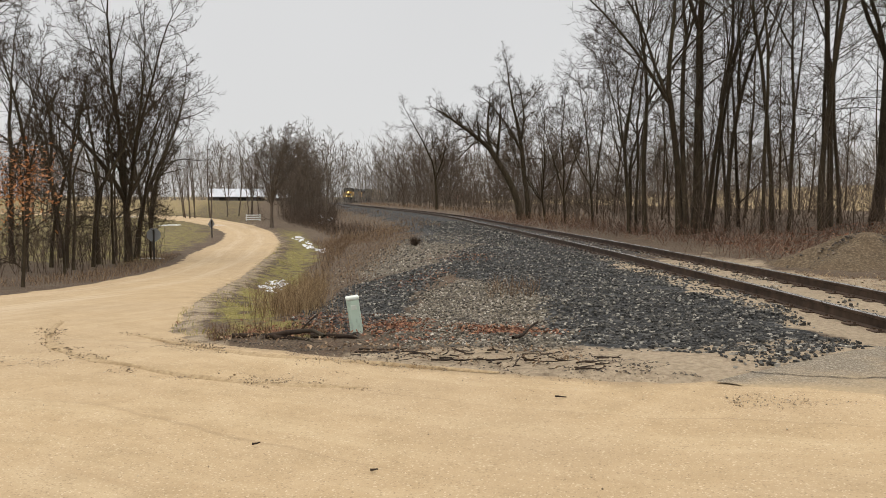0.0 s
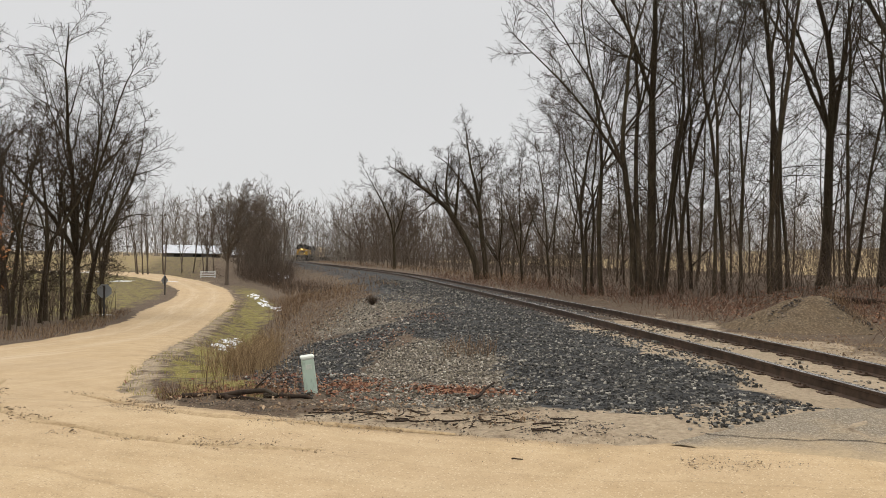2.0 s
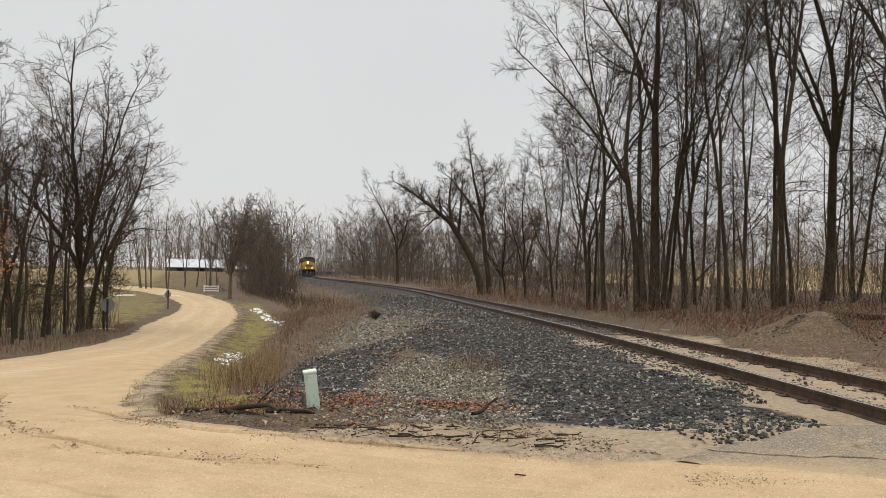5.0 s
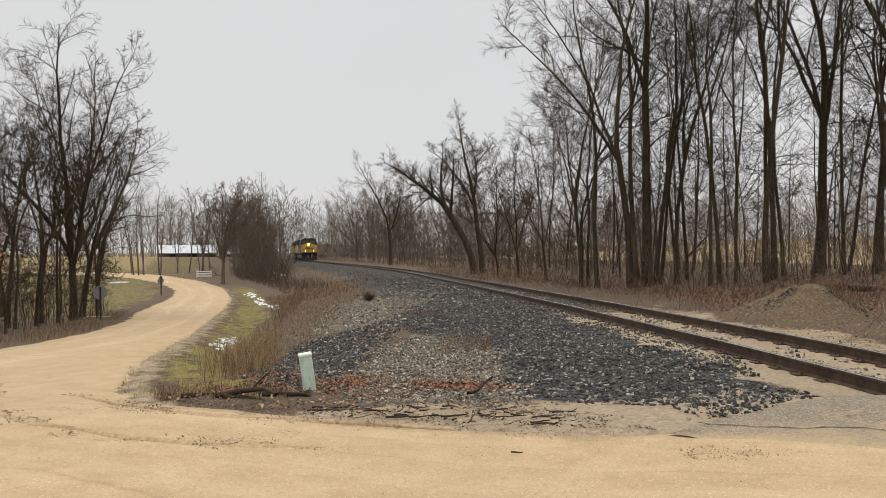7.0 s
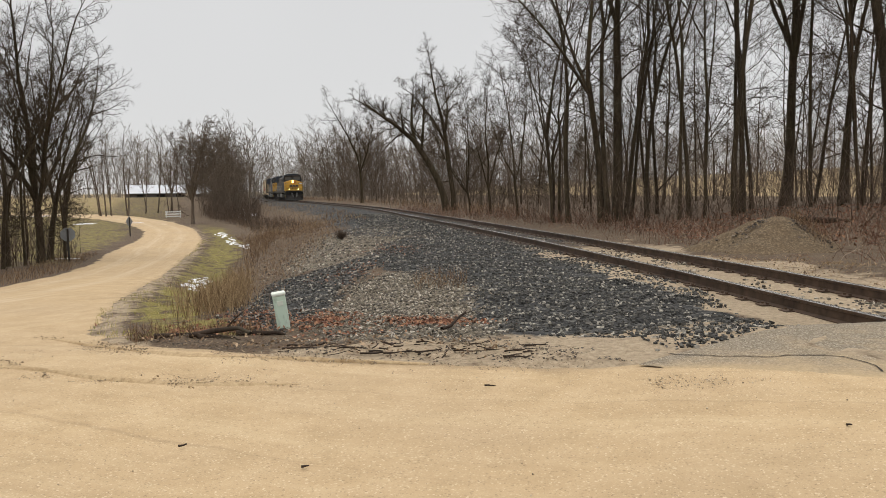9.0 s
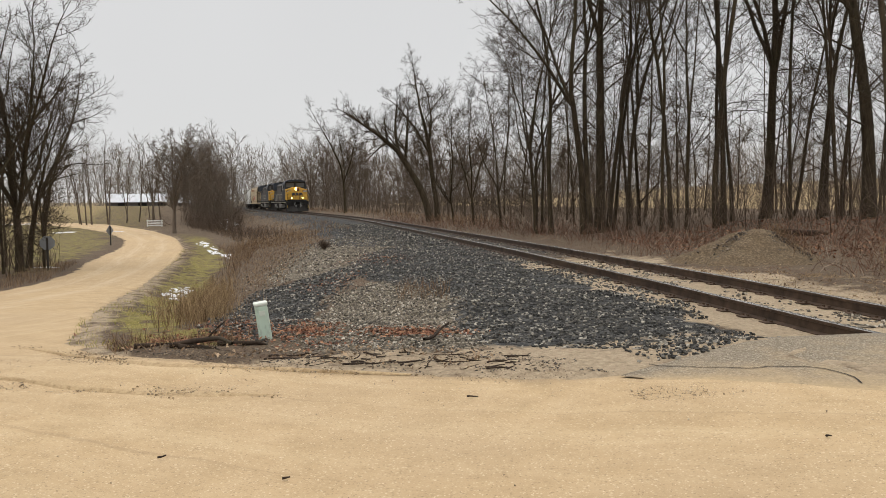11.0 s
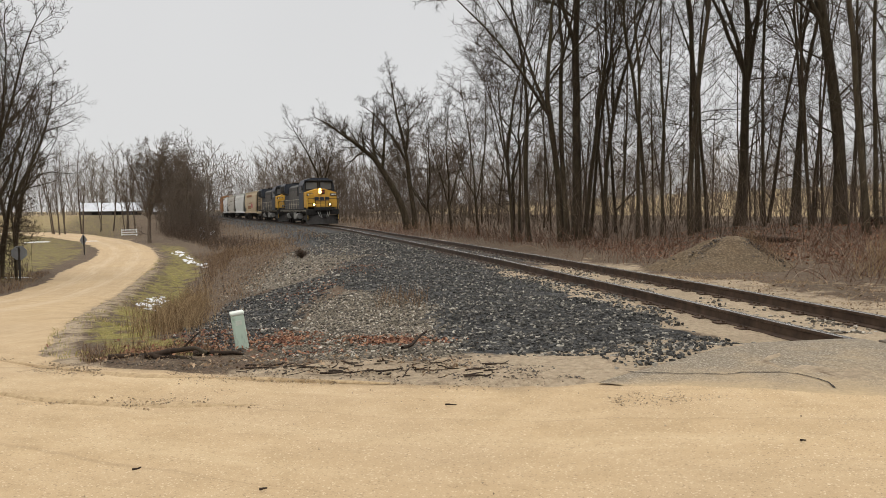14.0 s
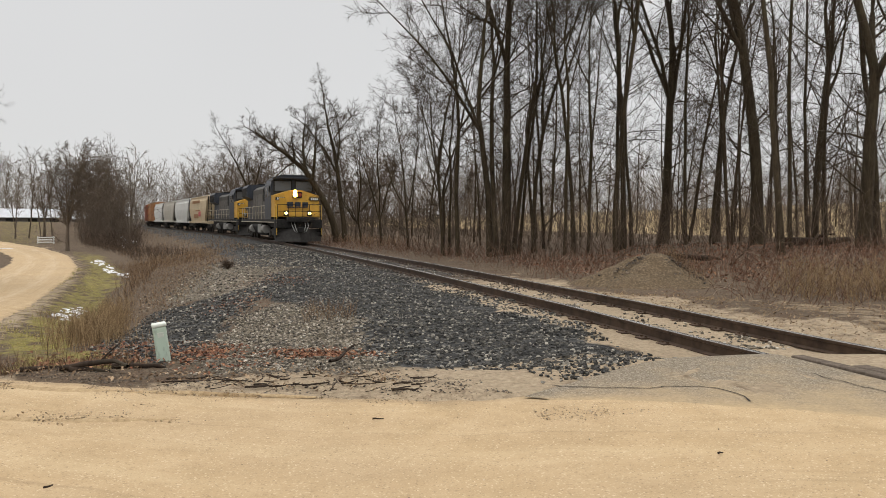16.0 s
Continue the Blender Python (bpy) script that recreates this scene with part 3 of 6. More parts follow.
M_BLUE = paint("faded_dark_blue_paint", (0.022, 0.029, 0.042), 0.5, 0.45)
M_GREY = paint("weathered_grey_paint", (0.05, 0.047, 0.043), 0.6, 0.5)
M_YELLOW = paint("dulled_yellow_paint", (0.50, 0.28, 0.03), 0.5, 0.4)
M_BLACK = simple("black_grimy_metal", (0.02, 0.019, 0.018), 0.75, 0.2, 0.5)
M_TANK = paint("dusty_grey_steel", (0.22, 0.215, 0.2), 0.7, 0.5)
M_RAILING = simple("pale_handrail_paint", (0.42, 0.38, 0.3), 0.5, 0, 0.2)
M_WHEEL = simple("dark_wheel_steel", (0.05, 0.042, 0.036), 0.6, 0.6, 0.4)
M_GLASS = Mat("cab_window_glass", 0.08, 0.35, 0.8).color((0.16, 0.17, 0.18)).m
M_DOOR = paint("hood_door_grey_paint", (0.085, 0.08, 0.073), 0.55, 0.5)
M_TRUCK = simple("dusty_bogie_steel", (0.06, 0.054, 0.048), 0.8, 0.2, 0.5)
M_WHITE_H = paint("off_white_hopper_paint", (0.60, 0.60, 0.57), 0.6, 0.35)
M_TAN_H = paint("tan_hopper_paint", (0.50, 0.40, 0.26), 0.6, 0.4)
M_GREY_H = paint("beige_grey_hopper_paint", (0.44, 0.41, 0.35), 0.6, 0.4)
M_RED_B = paint("rust_red_boxcar_paint", (0.24, 0.075, 0.04), 0.7, 0.4)
M_BRN_B = paint("orange_brown_boxcar_paint", (0.34, 0.17, 0.075), 0.7, 0.4)
M_PINK = simple("graffiti_pink", (0.5, 0.12, 0.13), 0.6)
M_MARK = simple("faded_lettering_brown", (0.30, 0.16, 0.08), 0.7)
M_NUMB = simple("white_number_paint", (0.7, 0.7, 0.66), 0.6)
M_LAMP = Mat("lit_headlight", 0.3)
M_LAMP.b.inputs["Emission Color"].default_value = (1.0, 0.5, 0.06, 1)
M_LAMP.b.inputs["Emission Strength"].default_value = 15.0
M_LAMP = M_LAMP.m
M_DITCH = Mat("lit_ditch_light", 0.3)
M_DITCH.b.inputs["Emission Color"].default_value = (1.0, 0.74, 0.2, 1)
M_DITCH.b.inputs["Emission Strength"].default_value = 11.0
M_DITCH = M_DITCH.m


def truck(parent, y, axles, half):
    """A bogie at y with its wheelsets."""
    bm = bmesh.new()
    span = half * (axles - 1)
    for sx in (-1, 1):
        prism(bm, [(y - span - .55, .62), (y - span - .3, .85), (y - .5, .95), (y + .5, .95), (y + span + .3, .85), (y + span + .55, .62), (y + span, .42), (y + .4, .5), (y - .4, .5), (y - span, .42)], "x", sx * 1.0 - .09, sx * 1.0 + .09)
        for i in range(axles):
            ya = y - span + 2 * half * i
            box(bm, sx * 1.1 - .12, sx * 1.1 + .12, ya - .17, ya + .17, .38, .72, .04)
    box(bm, -1.0, 1.0, y - .35, y + .35, .5, .95, .05)
    t = part("truck", bm, M_TRUCK, parent, "black cast bogie")
    for i in range(axles):
        ya = y - span + 2 * half * i
        bm = bmesh.new()
        for sx in (-1, 1):
            cyl(bm, (sx * .69, ya, .51), (sx * .82, ya, .51), .51, n=20)
            cyl(bm, (sx * .66, ya, .51), (sx * .69, ya, .51), .545, n=20)
        cyl(bm, (-.7, ya, .51), (.7, ya, .51), .08, n=8)
        part("wheelset", bm, M_WHEEL, t)


def railing(bm, pts, r=.022):
    for a, b in zip(pts, pts[1:]):
        cyl(bm, a, b, r, n=6)


def coupler(parent, y, s):
    bm = bmesh.new()
    box(bm, -.12, .12, min(y, y + s * .5), max(y, y + s * .5), .78, 1.0, .03)
    box(bm, -.2, .2, y + s * .42, y + s * .66, .70, 1.06, .06)
    part("coupler", bm, M_BLACK, parent)


def locomotive(label):
    ob = new("locomotive")
    tagged(ob, label, "locomotive", "train")
    L = 10.75
    bm = bmesh.new()
    box(bm, -1.5, 1.5, -L, L - .35, 1.32, 1.56, .02)
    box(bm, -1.05, 1.05, -L + .2, L - .6, 1.0, 1.34)
    part("underframe", bm, M_BLACK, ob)
    # long hood in sections
    bm = bmesh.new()
    prism(bm, [(-.98, 1.56), (-.98, 3.95), (-.72, 4.2), (.72, 4.2), (.98, 3.95), (.98, 1.56)], "y", -6.4, 4.9)
    doors = []
    for y0, w in ((-6.2, 1.5), (-4.6, 1.5), (-3.0, 1.3), (-1.6, 1.3), (-.2, 1.3), (1.2, 1.2), (2.5, 1.0), (3.6, 1.1)):
        for sx in (-1, 1):
            x = sx * .98
            doors.append((min(x, x + sx * .035), max(x, x + sx * .035), y0, y0 + w - .12, 1.85, 3.55, .015))
    part("long_hood", bm, M_GREY, ob, "grimy grey-blue engine hood")
    for d in doors:
        bm = bmesh.new()
        box(bm, *d)
        part("hood_door", bm, M_DOOR, ob)
    bm = bmesh.new()
    prism(bm, [(-.98, 1.56), (-.98, 3.2), (-1.5, 3.5), (-1.5, 4.25), (-1.3, 4.5), (1.3, 4.5), (1.5, 4.25), (1.5, 3.5), (.98, 3.2), (.98, 1.56)], "y", -10.2, -6.4)
    part("radiator_section", bm, M_BLUE, ob, "dark blue flared radiator end")
    for sx in (-1, 1):
        bm = bmesh.new()
        box(bm, sx * 1.5 - .012, sx * 1.5 + .012, -9.95, -6.65, 3.52, 4.24)
        for k in range(7):
            z = 3.56 + k * .095
            box(bm, sx * 1.5 - .03, sx * 1.5 + .03, -9.9, -6.7, z, z + .05)
        part("radiator_grille", bm, M_BLACK, ob)
    bm = bmesh.new()
    for y in (-9.4, -8.2, -7.0):
        cyl(bm, (0, y, 4.5), (0, y, 4.6), .5, n=20)
    box(bm, -.5, .5, -1.2, .2, 4.2, 4.42, .05)
    box(bm, -.35, .35, 2.2, 3.4, 4.2, 4.45, .06)
    part("roof_equipment", bm, M_BLACK, ob)
    # blower housing just behind the cab, wider than the hood
    bm = bmesh.new()
    prism(bm, [(-1.35, 2.9), (-1.35, 3.85), (-1.0, 4.3), (1.0, 4.3), (1.35, 3.85), (1.35, 2.9)], "y", 2.6, 4.9)
    for sx in (-1, 1):
        for k in range(5):
            box(bm, sx * 1.35 - .03, sx * 1.35 + .03, 2.85 + k * .4, 3.1 + k * .4, 3.0, 3.75)
    part("blower_housing", bm, M_BLACK, ob)
    # cab
    bm = bmesh.new()
    prism(bm, [(-1.53, 1.56), (-1.53, 3.95), (-1.36, 4.38), (-.85, 4.62), (.85, 4.62), (1.36, 4.38), (1.53, 3.95), (1.53, 1.56)], "y", 4.9, 8.0)
    box(bm, -1.45, 1.45, 7.9, 8.35, 4.34, 4.44, .03)
    cab = part("cab", bm, M_BLUE, ob, "dark blue cab with a rounded roof")
    for sx in (-1, 1):
        bm = bmesh.new()
        x = .72 * sx
        box(bm, x - .56, x + .56, 7.99, 8.03, 3.5, 4.18, .02)
        part("windshield", bm, M_GLASS, cab)
        bm = bmesh.new()
        for a, b, c, d in ((x - .62, x + .62, 4.18, 4.25), (x - .62, x + .62, 3.44, 3.5), (x - .63, x - .56, 3.44, 4.25), (x + .56, x + .63, 3.44, 4.25)):
            box(bm, a, b, 7.98, 8.06, c, d)
        part("window_frame", bm, M_BLACK, cab)
        for y0 in (5.35, 6.6):
            bm = bmesh.new()
            box(bm, sx * 1.53 - .02, sx * 1.53 + .02, y0, y0 + .95, 3.1, 3.85, .02)
            part("side_window", bm, M_GLASS, cab)
        bm = bmesh.new()
        box(bm, sx * 1.58 - .04, sx * 1.58 + .04, 7.45, 7.75, 3.45, 3.85, .02)
        part("mirror", bm, M_BLACK, cab)
    # broad nose with a peaked top
    bm = bmesh.new()
    prof = [(-1.5, 1.72), (-1.5, 3.2), (-.35, 3.56), (.35, 3.56), (1.5, 3.2), (1.5, 1.72)]
    prism(bm, prof, "y", 8.0, 9.75)
    for v in bm.verts:
        if v.co.y > 9 and v.co.z > 3:
            v.co.y -= .28
            v.co.z -= .04
    bmesh.ops.bevel(bm, geom=[e for e in bm.edges if all(v.co.y > 9 for v in e.verts)], offset=.06, segments=2, affect="EDGES")
    nose = part("nose", bm, M_YELLOW, ob, "broad yellow nose")
    bm = bmesh.new()
    box(bm, -.32, .32, 9.5, 9.62, 3.0, 3.42, .04)
    part("headlight_housing", bm, M_BLACK, nose)
    bm = bmesh.new()
    cyl(bm, (.15, 9.6, 3.19), (.15, 9.66, 3.19), .15, n=16)
    cyl(bm, (.15, 9.6, 3.42), (.15, 9.65, 3.42), .13, n=16)
    part("headlight", bm, M_LAMP, nose, "lit warm white headlight")
    bm = bmesh.new()
    cyl(bm, (-.17, 9.6, 3.21), (-.17, 9.65, 3.21), .13, n=16)
    part("headlight", bm, simple("unlit_red_lens", (0.25, 0.05, 0.03), 0.3), nose, "unlit reddish lens")
    for sx in (-1, 1):
        bm = bmesh.new()
        box(bm, sx * 1.13 - .32, sx * 1.13 + .32, 9.52, 9.66, 2.84, 3.06, .02)
        nb = part("number_board", bm, M_BLACK, nose)
        bm = bmesh.new()
        for k in range(4):
            box(bm, sx * 1.13 - .24 + k * .125, sx * 1.13 - .15 + k * .125, 9.655, 9.67, 2.88, 3.02)
        part("number_bars", bm, M_NUMB, nb)
        bm = bmesh.new()
        cyl(bm, (sx * .78, 9.7, 1.98), (sx * .78, 9.83, 1.98), .09, n=14)
        part("ditch_light", bm, M_DITCH, ob, "lit ditch light")
        bm = bmesh.new()
        box(bm, sx * .78 - .16, sx * .78 + .16, 9.6, 9.79, 1.8, 2.15, .03)
        part("ditch_light_box", bm, M_BLACK, ob)
    # the emblem: three plain dark blocks
    bm = bmesh.new()
    for x in (-.5, 0, .5):
        box(bm, x - .2, x + .2, 9.74, 9.765, 2.42, 2.72, .004)
    box(bm, -.7, .7, 9.74, 9.76, 2.34, 2.38)
    part("emblem", bm, M_BLUE, nose, "dark blue block emblem")
    bm = bmesh.new()
    box(bm, .75, 1.25, 9.73, 9.76, 1.8, 3.0, .01)
    part("nose_door", bm, M_YELLOW, nose)
    bm = bmesh.new()
    for x in (-1.42, -.7, -.25, .25, .7, 1.42):
        cyl(bm, (x, 10.25, 1.55), (x, 10.25, 2.55), .022, n=6)
    railing(bm, [(-1.42, 10.25, 2.55), (-.25, 10.25, 2.55)])
    railing(bm, [(.25, 10.25, 2.55), (1.42, 10.25, 2.55)])
    railing(bm, [(-1.42, 10.25, 2.1), (1.42, 10.25, 2.1)], .016)
    part("front_handrail", bm, M_BLACK, ob, "dark handrails across the front platform")
    bm = bmesh.new()
    for sx in (-1, 1):
        railing(bm, [(sx * 1.48, 10.3, .55), (sx * 1.48, 10.3, 2.5), (sx * 1.48, 8.4, 2.55)])
        railing(bm, [(sx * 1.48, 9.5, .55), (sx * 1.48, 9.5, 2.5)])
    part("corner_handrail", bm, simple("yellow_rail_paint", (0.55, 0.36, 0.06), 0.5), ob, "yellow handrails")
    bm = bmesh.new()
    for sx in (-1, 1):
        x = sx * 1.47
        for k in range(9):
            y = -10.3 + k * 1.85
            cyl(bm, (x, y, 1.5), (x, y, 2.55), .02, n=6)
        railing(bm, [(x, -10.3, 2.55), (x, 4.6, 2.55)])
        railing(bm, [(x, -10.3, 2.05), (x, 4.6, 2.05)], .014)
    part("side_handrail", bm, M_RAILING, ob)
    bm = bmesh.new()
    for sx in (-1, 1):
        box(bm, sx * 1.5 - .012, sx * 1.5 + .012, -L + .1, L - .5, 1.34, 1.4)
    part("sill_stripe", bm, M_RAILING, ob, "pale reflective stripe along the sill")
    # pilot: anticlimber, plough, steps, hoses
    bm = bmesh.new()
    box(bm, -1.5, 1.5, L - .55, L - .3, 1.0, 1.56, .03)
    box(bm, -.85, .85, L - .35, L + .02, 1.38, 1.72, .05)
    part("anticlimber", bm, M_BLACK, ob)
    bm = bmesh.new()
    prism(bm, [(-1.52, 9.95), (-.75, 10.35), (0, 10.75), (.75, 10.35), (1.52, 9.95), (1.52, 9.85), (0, 10.6), (-1.52, 9.85)], "z", .1, .95)
    for v in bm.verts:
        if v.co.z < .5:
            v.co.y += .14
    part("snow_plough", bm, simple("dusty_black_plough", (0.045, 0.042, 0.04), 0.75, 0.1, 0.4, 3), ob, "black V-shaped snow plough")
    for sx in (-1, 1):
        bm = bmesh.new()
        for k in range(4):
            box(bm, sx * 1.3 - .22, sx * 1.3 + .22, 9.5, 10.15, .45 + k * .29, .5 + k * .29)
        box(bm, sx * 1.52 - .015, sx * 1.52 + .015, 9.45, 10.2, .4, 1.5)
        part("step_well", bm, M_BLACK, ob)
    hose = simple("grey_rubber_hose", (0.3, 0.3, 0.29), 0.6)
    for x in (-.55, -.35, .35, .55):
        bm = bmesh.new()
        railing(bm, [(x, L - .28, 1.35), (x * .95, L + .02, 1.1), (x * .7, L + .05, .8), (x * .4, L - .05, .7)], .03)
        part("air_hose", bm, hose, ob)
    coupler(ob, L - .3, 1)
    coupler(ob, -L + .1, -1)
    bm = bmesh.new()
    prism(bm, [(-1.3, .75), (-1.42, 1.05), (-1.42, 1.3), (1.42, 1.3), (1.42, 1.05), (1.3, .75), (1.0, .38), (-1.0, .38)], "y", -3.2, 2.6)
    part("fuel_tank", bm, M_BLACK, ob)
    for sx in (-1, 1):
        bm = bmesh.new()
        cyl(bm, (sx * 1.28, 2.75, .85), (sx * 1.28, 4.0, .85), .3, n=14)
        cyl(bm, (sx * 1.28, -3.3, .85), (sx * 1.28, -4.3, .85), .3, n=14)
        box(bm, sx * 1.38 - .06, sx * 1.38 + .06, .2, 2.0, .55, 1.2, .03)
        part("air_reservoir", bm, M_TANK, ob, "dusty grey air reservoirs")
    truck(ob, 6.9, 3, .9)
    truck(ob, -6.9, 3, .9)
    return ob


def hopper_car(label, mat, marks=()):
    ob = new("hopper_car")
    tagged(ob, label, "hopper car", "train")
    H = 8.2
    bm = bmesh.new()
    prof = [(-1.5, 1.25), (-1.58, 2.0), (-1.6, 2.9), (-1.52, 3.8), (-1.3, 4.3), (-.7, 4.52), (.7, 4.52), (1.3, 4.3), (1.52, 3.8), (1.6, 2.9), (1.58, 2.0), (1.5, 1.25)]
    prism(bm, prof, "y", -H + .35, H - .35)
    for v in bm.verts:
        if v.co.z < 2.6:
            v.co.y *= 1 - .22 * (2.6 - v.co.z) / 1.35
    part("body", bm, mat, ob)
    bm = bmesh.new()
    for sx in (-1, 1):
        box(bm, sx * 1.55 - .08, sx * 1.55 + .08, -H, H, 1.05, 1.3, .02)
        box(bm, sx * 1.4 - .05, sx * 1.4 + .05, -H + .25, H - .25, 4.25, 4.36, .01)
    for y in (-H, H):
        box(bm, -1.5, 1.5, y - .15, y + .15, 1.0, 1.3, .02)
    part("side_sill", bm, mat, ob)
    bm = bmesh.new()
    for sy in (-1, 1):
        for sx in (-1, 1):
            cyl(bm, (sx * 1.45, sy * (H - .1), 1.2), (sx * 1.32, sy * (H - .3), 4.3), .05, n=6)
            cyl(bm, (sx * 1.0, sy * (H - .1), 1.2), (sx * 1.0, sy * (H - .3), 4.3), .03, n=6)
            for k in range(9):
                cyl(bm, (sx * 1.45, sy * (H - .12), 1.5 + k * .32), (sx * 1.0, sy * (H - .12), 1.5 + k * .32), .018, n=5)
    part("end_ladder", bm, M_BLACK, ob)
    bm = bmesh.new()
    for y in (-4.1, 0, 4.1):
        r = bmesh.ops.create_cone(bm, cap_ends=True, segments=4, radius1=.55, radius2=2.3, depth=.85, matrix=Matrix.Translation((0, y, .85)) @ pose(0, 0, 0, 0, 0, 45) @ Matrix.Diagonal((.85, 1, 1, 1)))
    part("discharge_bay", bm, M_BLACK, ob)
    bm = bmesh.new()
    box(bm, -.35, .35, -H + .3, H - .3, 4.56, 4.62)
    for k in range(6):
        box(bm, -.3, .3, -6.4 + k * 2.3, -5.2 + k * 2.3, 4.5, 4.68, .03)
    part("roof_walk", bm, M_TANK, ob)
    for mk, y0, y1, z0, z1 in marks:
        bm = bmesh.new()
        for sx in (-1, 1):
            box(bm, sx * 1.607 - .006, sx * 1.607 + .006, y0, y1, z0, z1)
        part("faded_marking", bm, mk, ob)
    for s in (-1, 1):
        coupler(ob, s * H, s)
        truck(ob, s * 6.5, 2, .88)
    return ob


def boxcar(label, mat):
    ob = new("boxcar")
    tagged(ob, label, "boxcar", "train")
    H = 8.7
    bm = bmesh.new()
    prism(bm, [(-1.55, 1.1), (-1.55, 4.75), (-.8, 4.95), (.8, 4.95), (1.55, 4.75), (1.55, 1.1)], "y", -H, H)
    part("body", bm, mat, ob)
    for sx in (-1, 1):
        for k in range(15):
            y = -H + .5 + k * 1.22
            if abs(y) > 1.7:
                bm = bmesh.new()
                box(bm, sx * 1.58 - .04, sx * 1.58 + .04, y - .05, y + .05, 1.15, 4.7)
                part("rib", bm, mat, ob)
    for sy in (-1, 1):
        bm = bmesh.new()
        box(bm, -1.52, 1.52, sy * H - .03, sy * H + .03, 1.3, 4.7)
        for k in range(8):
            box(bm, -1.5, 1.5, sy * H - .06, sy * H + .06, 1.4 + k * .42, 1.5 + k * .42)
        part("end_wall", bm, mat, ob)
    for sx in (-1, 1):
        bm = bmesh.new()
        box(bm, sx * 1.62 - .05, sx * 1.62 + .05, -1.6, 1.6, 1.2, 4.6, .02)
        part("sliding_door", bm, mat, ob)
    for s in (-1, 1):
        coupler(ob, s * H, s)
        truck(ob, s * 6.6, 2, .88)
    return ob


LOCO = "dark blue diesel locomotive with a yellow nose and lit headlights"
first = locomotive(LOCO)
second = copy_thing(first, Matrix.Identity(4))
second["label"] = "dark blue diesel locomotive coupled as the second unit"
for o in second.children_recursive:
    if o.name.startswith(("headlight", "ditch_light")) and "box" not in o.name and "housing" not in o.name:
        o.data = o.data.copy()
        o.data.materials[0] = M_TANK
        o["label"] = "unlit lamp"
TAN_MARKS = [(M_PINK, 1.2, 3.2, 1.9, 2.5), (M_MARK, -3.0, 1.0, 1.7, 2.2), (M_MARK, -1.5, 2.5, 2.55, 2.7), (M_MARK, -4.6, 2.4, 3.55, 3.9)]
TRAIN = [
    (first, 22.3), (second, 22.3),
    (hopper_car("tan covered hopper car with faded graffiti", M_TAN_H, TAN_MARKS), 17.2),
    (hopper_car("off-white covered hopper car with grimy streaks", M_WHITE_H), 17.2),
    (hopper_car("beige grey covered hopper car", M_GREY_H), 17.2),
    (hopper_car("off-white covered hopper car with grimy streaks", M_WHITE_H), 17.2),
    (boxcar("orange-brown ribbed steel boxcar", M_BRN_B), 18.2),
    (boxcar("rust red ribbed steel boxcar", M_RED_B), 18.2),
    (hopper_car("off-white covered hopper car with grimy streaks", M_WHITE_H), 17.2),
]


def motions():
    pos = 0.0
    for thing, length in TRAIN:
        rows = []
        for i in range(33):
            t = i * 0.5
            rows.append((t, car_pose(NOSE_AT_END + SPEED * (16 - t) + pos, length)))
        walk(thing, rows)
        pos += length + 0.5


def wood(name, spots, heights, radii, seed, label, limbs=9, branches=4, twigs=3, thick=1.5, bark=None, first=0.25, angle=40, reach=0.32, kind="stuff", category="woods"):
    """Many trees in one mesh."""
    rng = np.random.default_rng(seed)
    n = len(spots)
    S = np.array([(x, y, float(ground_z(x, y)) - 0.3) for x, y in spots])
    way = np.concatenate([rng.normal(0, 0.07, (n, 2)), np.ones((n, 1))], 1)
    P0, R0 = grow(rng, S, way, np.array(heights), np.array(radii), 9, 0.035, 0.008, 0.15, curl=0.015)
    P1, R1 = sprout(rng, P0, R0, limbs, first, angle, reach, 0.5, 4, 0.12, 0.06, least=0.012 * thick, flat=0.7)
    P2, R2 = sprout(rng, P1, R1, branches, 0.2, 40, 0.5, 0.55, 3, 0.14, 0.05, least=0.009 * thick)
    P3, R3 = sprout(rng, P2, R2, twigs, 0.15, 38, 0.7, 0.65, 2, 0.14, 0.05, least=0.007 * thick)
    me = tubes(name, [(P0, R0, 5), (P1, R1, 3), (P2, R2, 3), (P3, R3, 3)], bark or M_TWIG)
    return tagged(new(name, me), label, category, kind=kind)


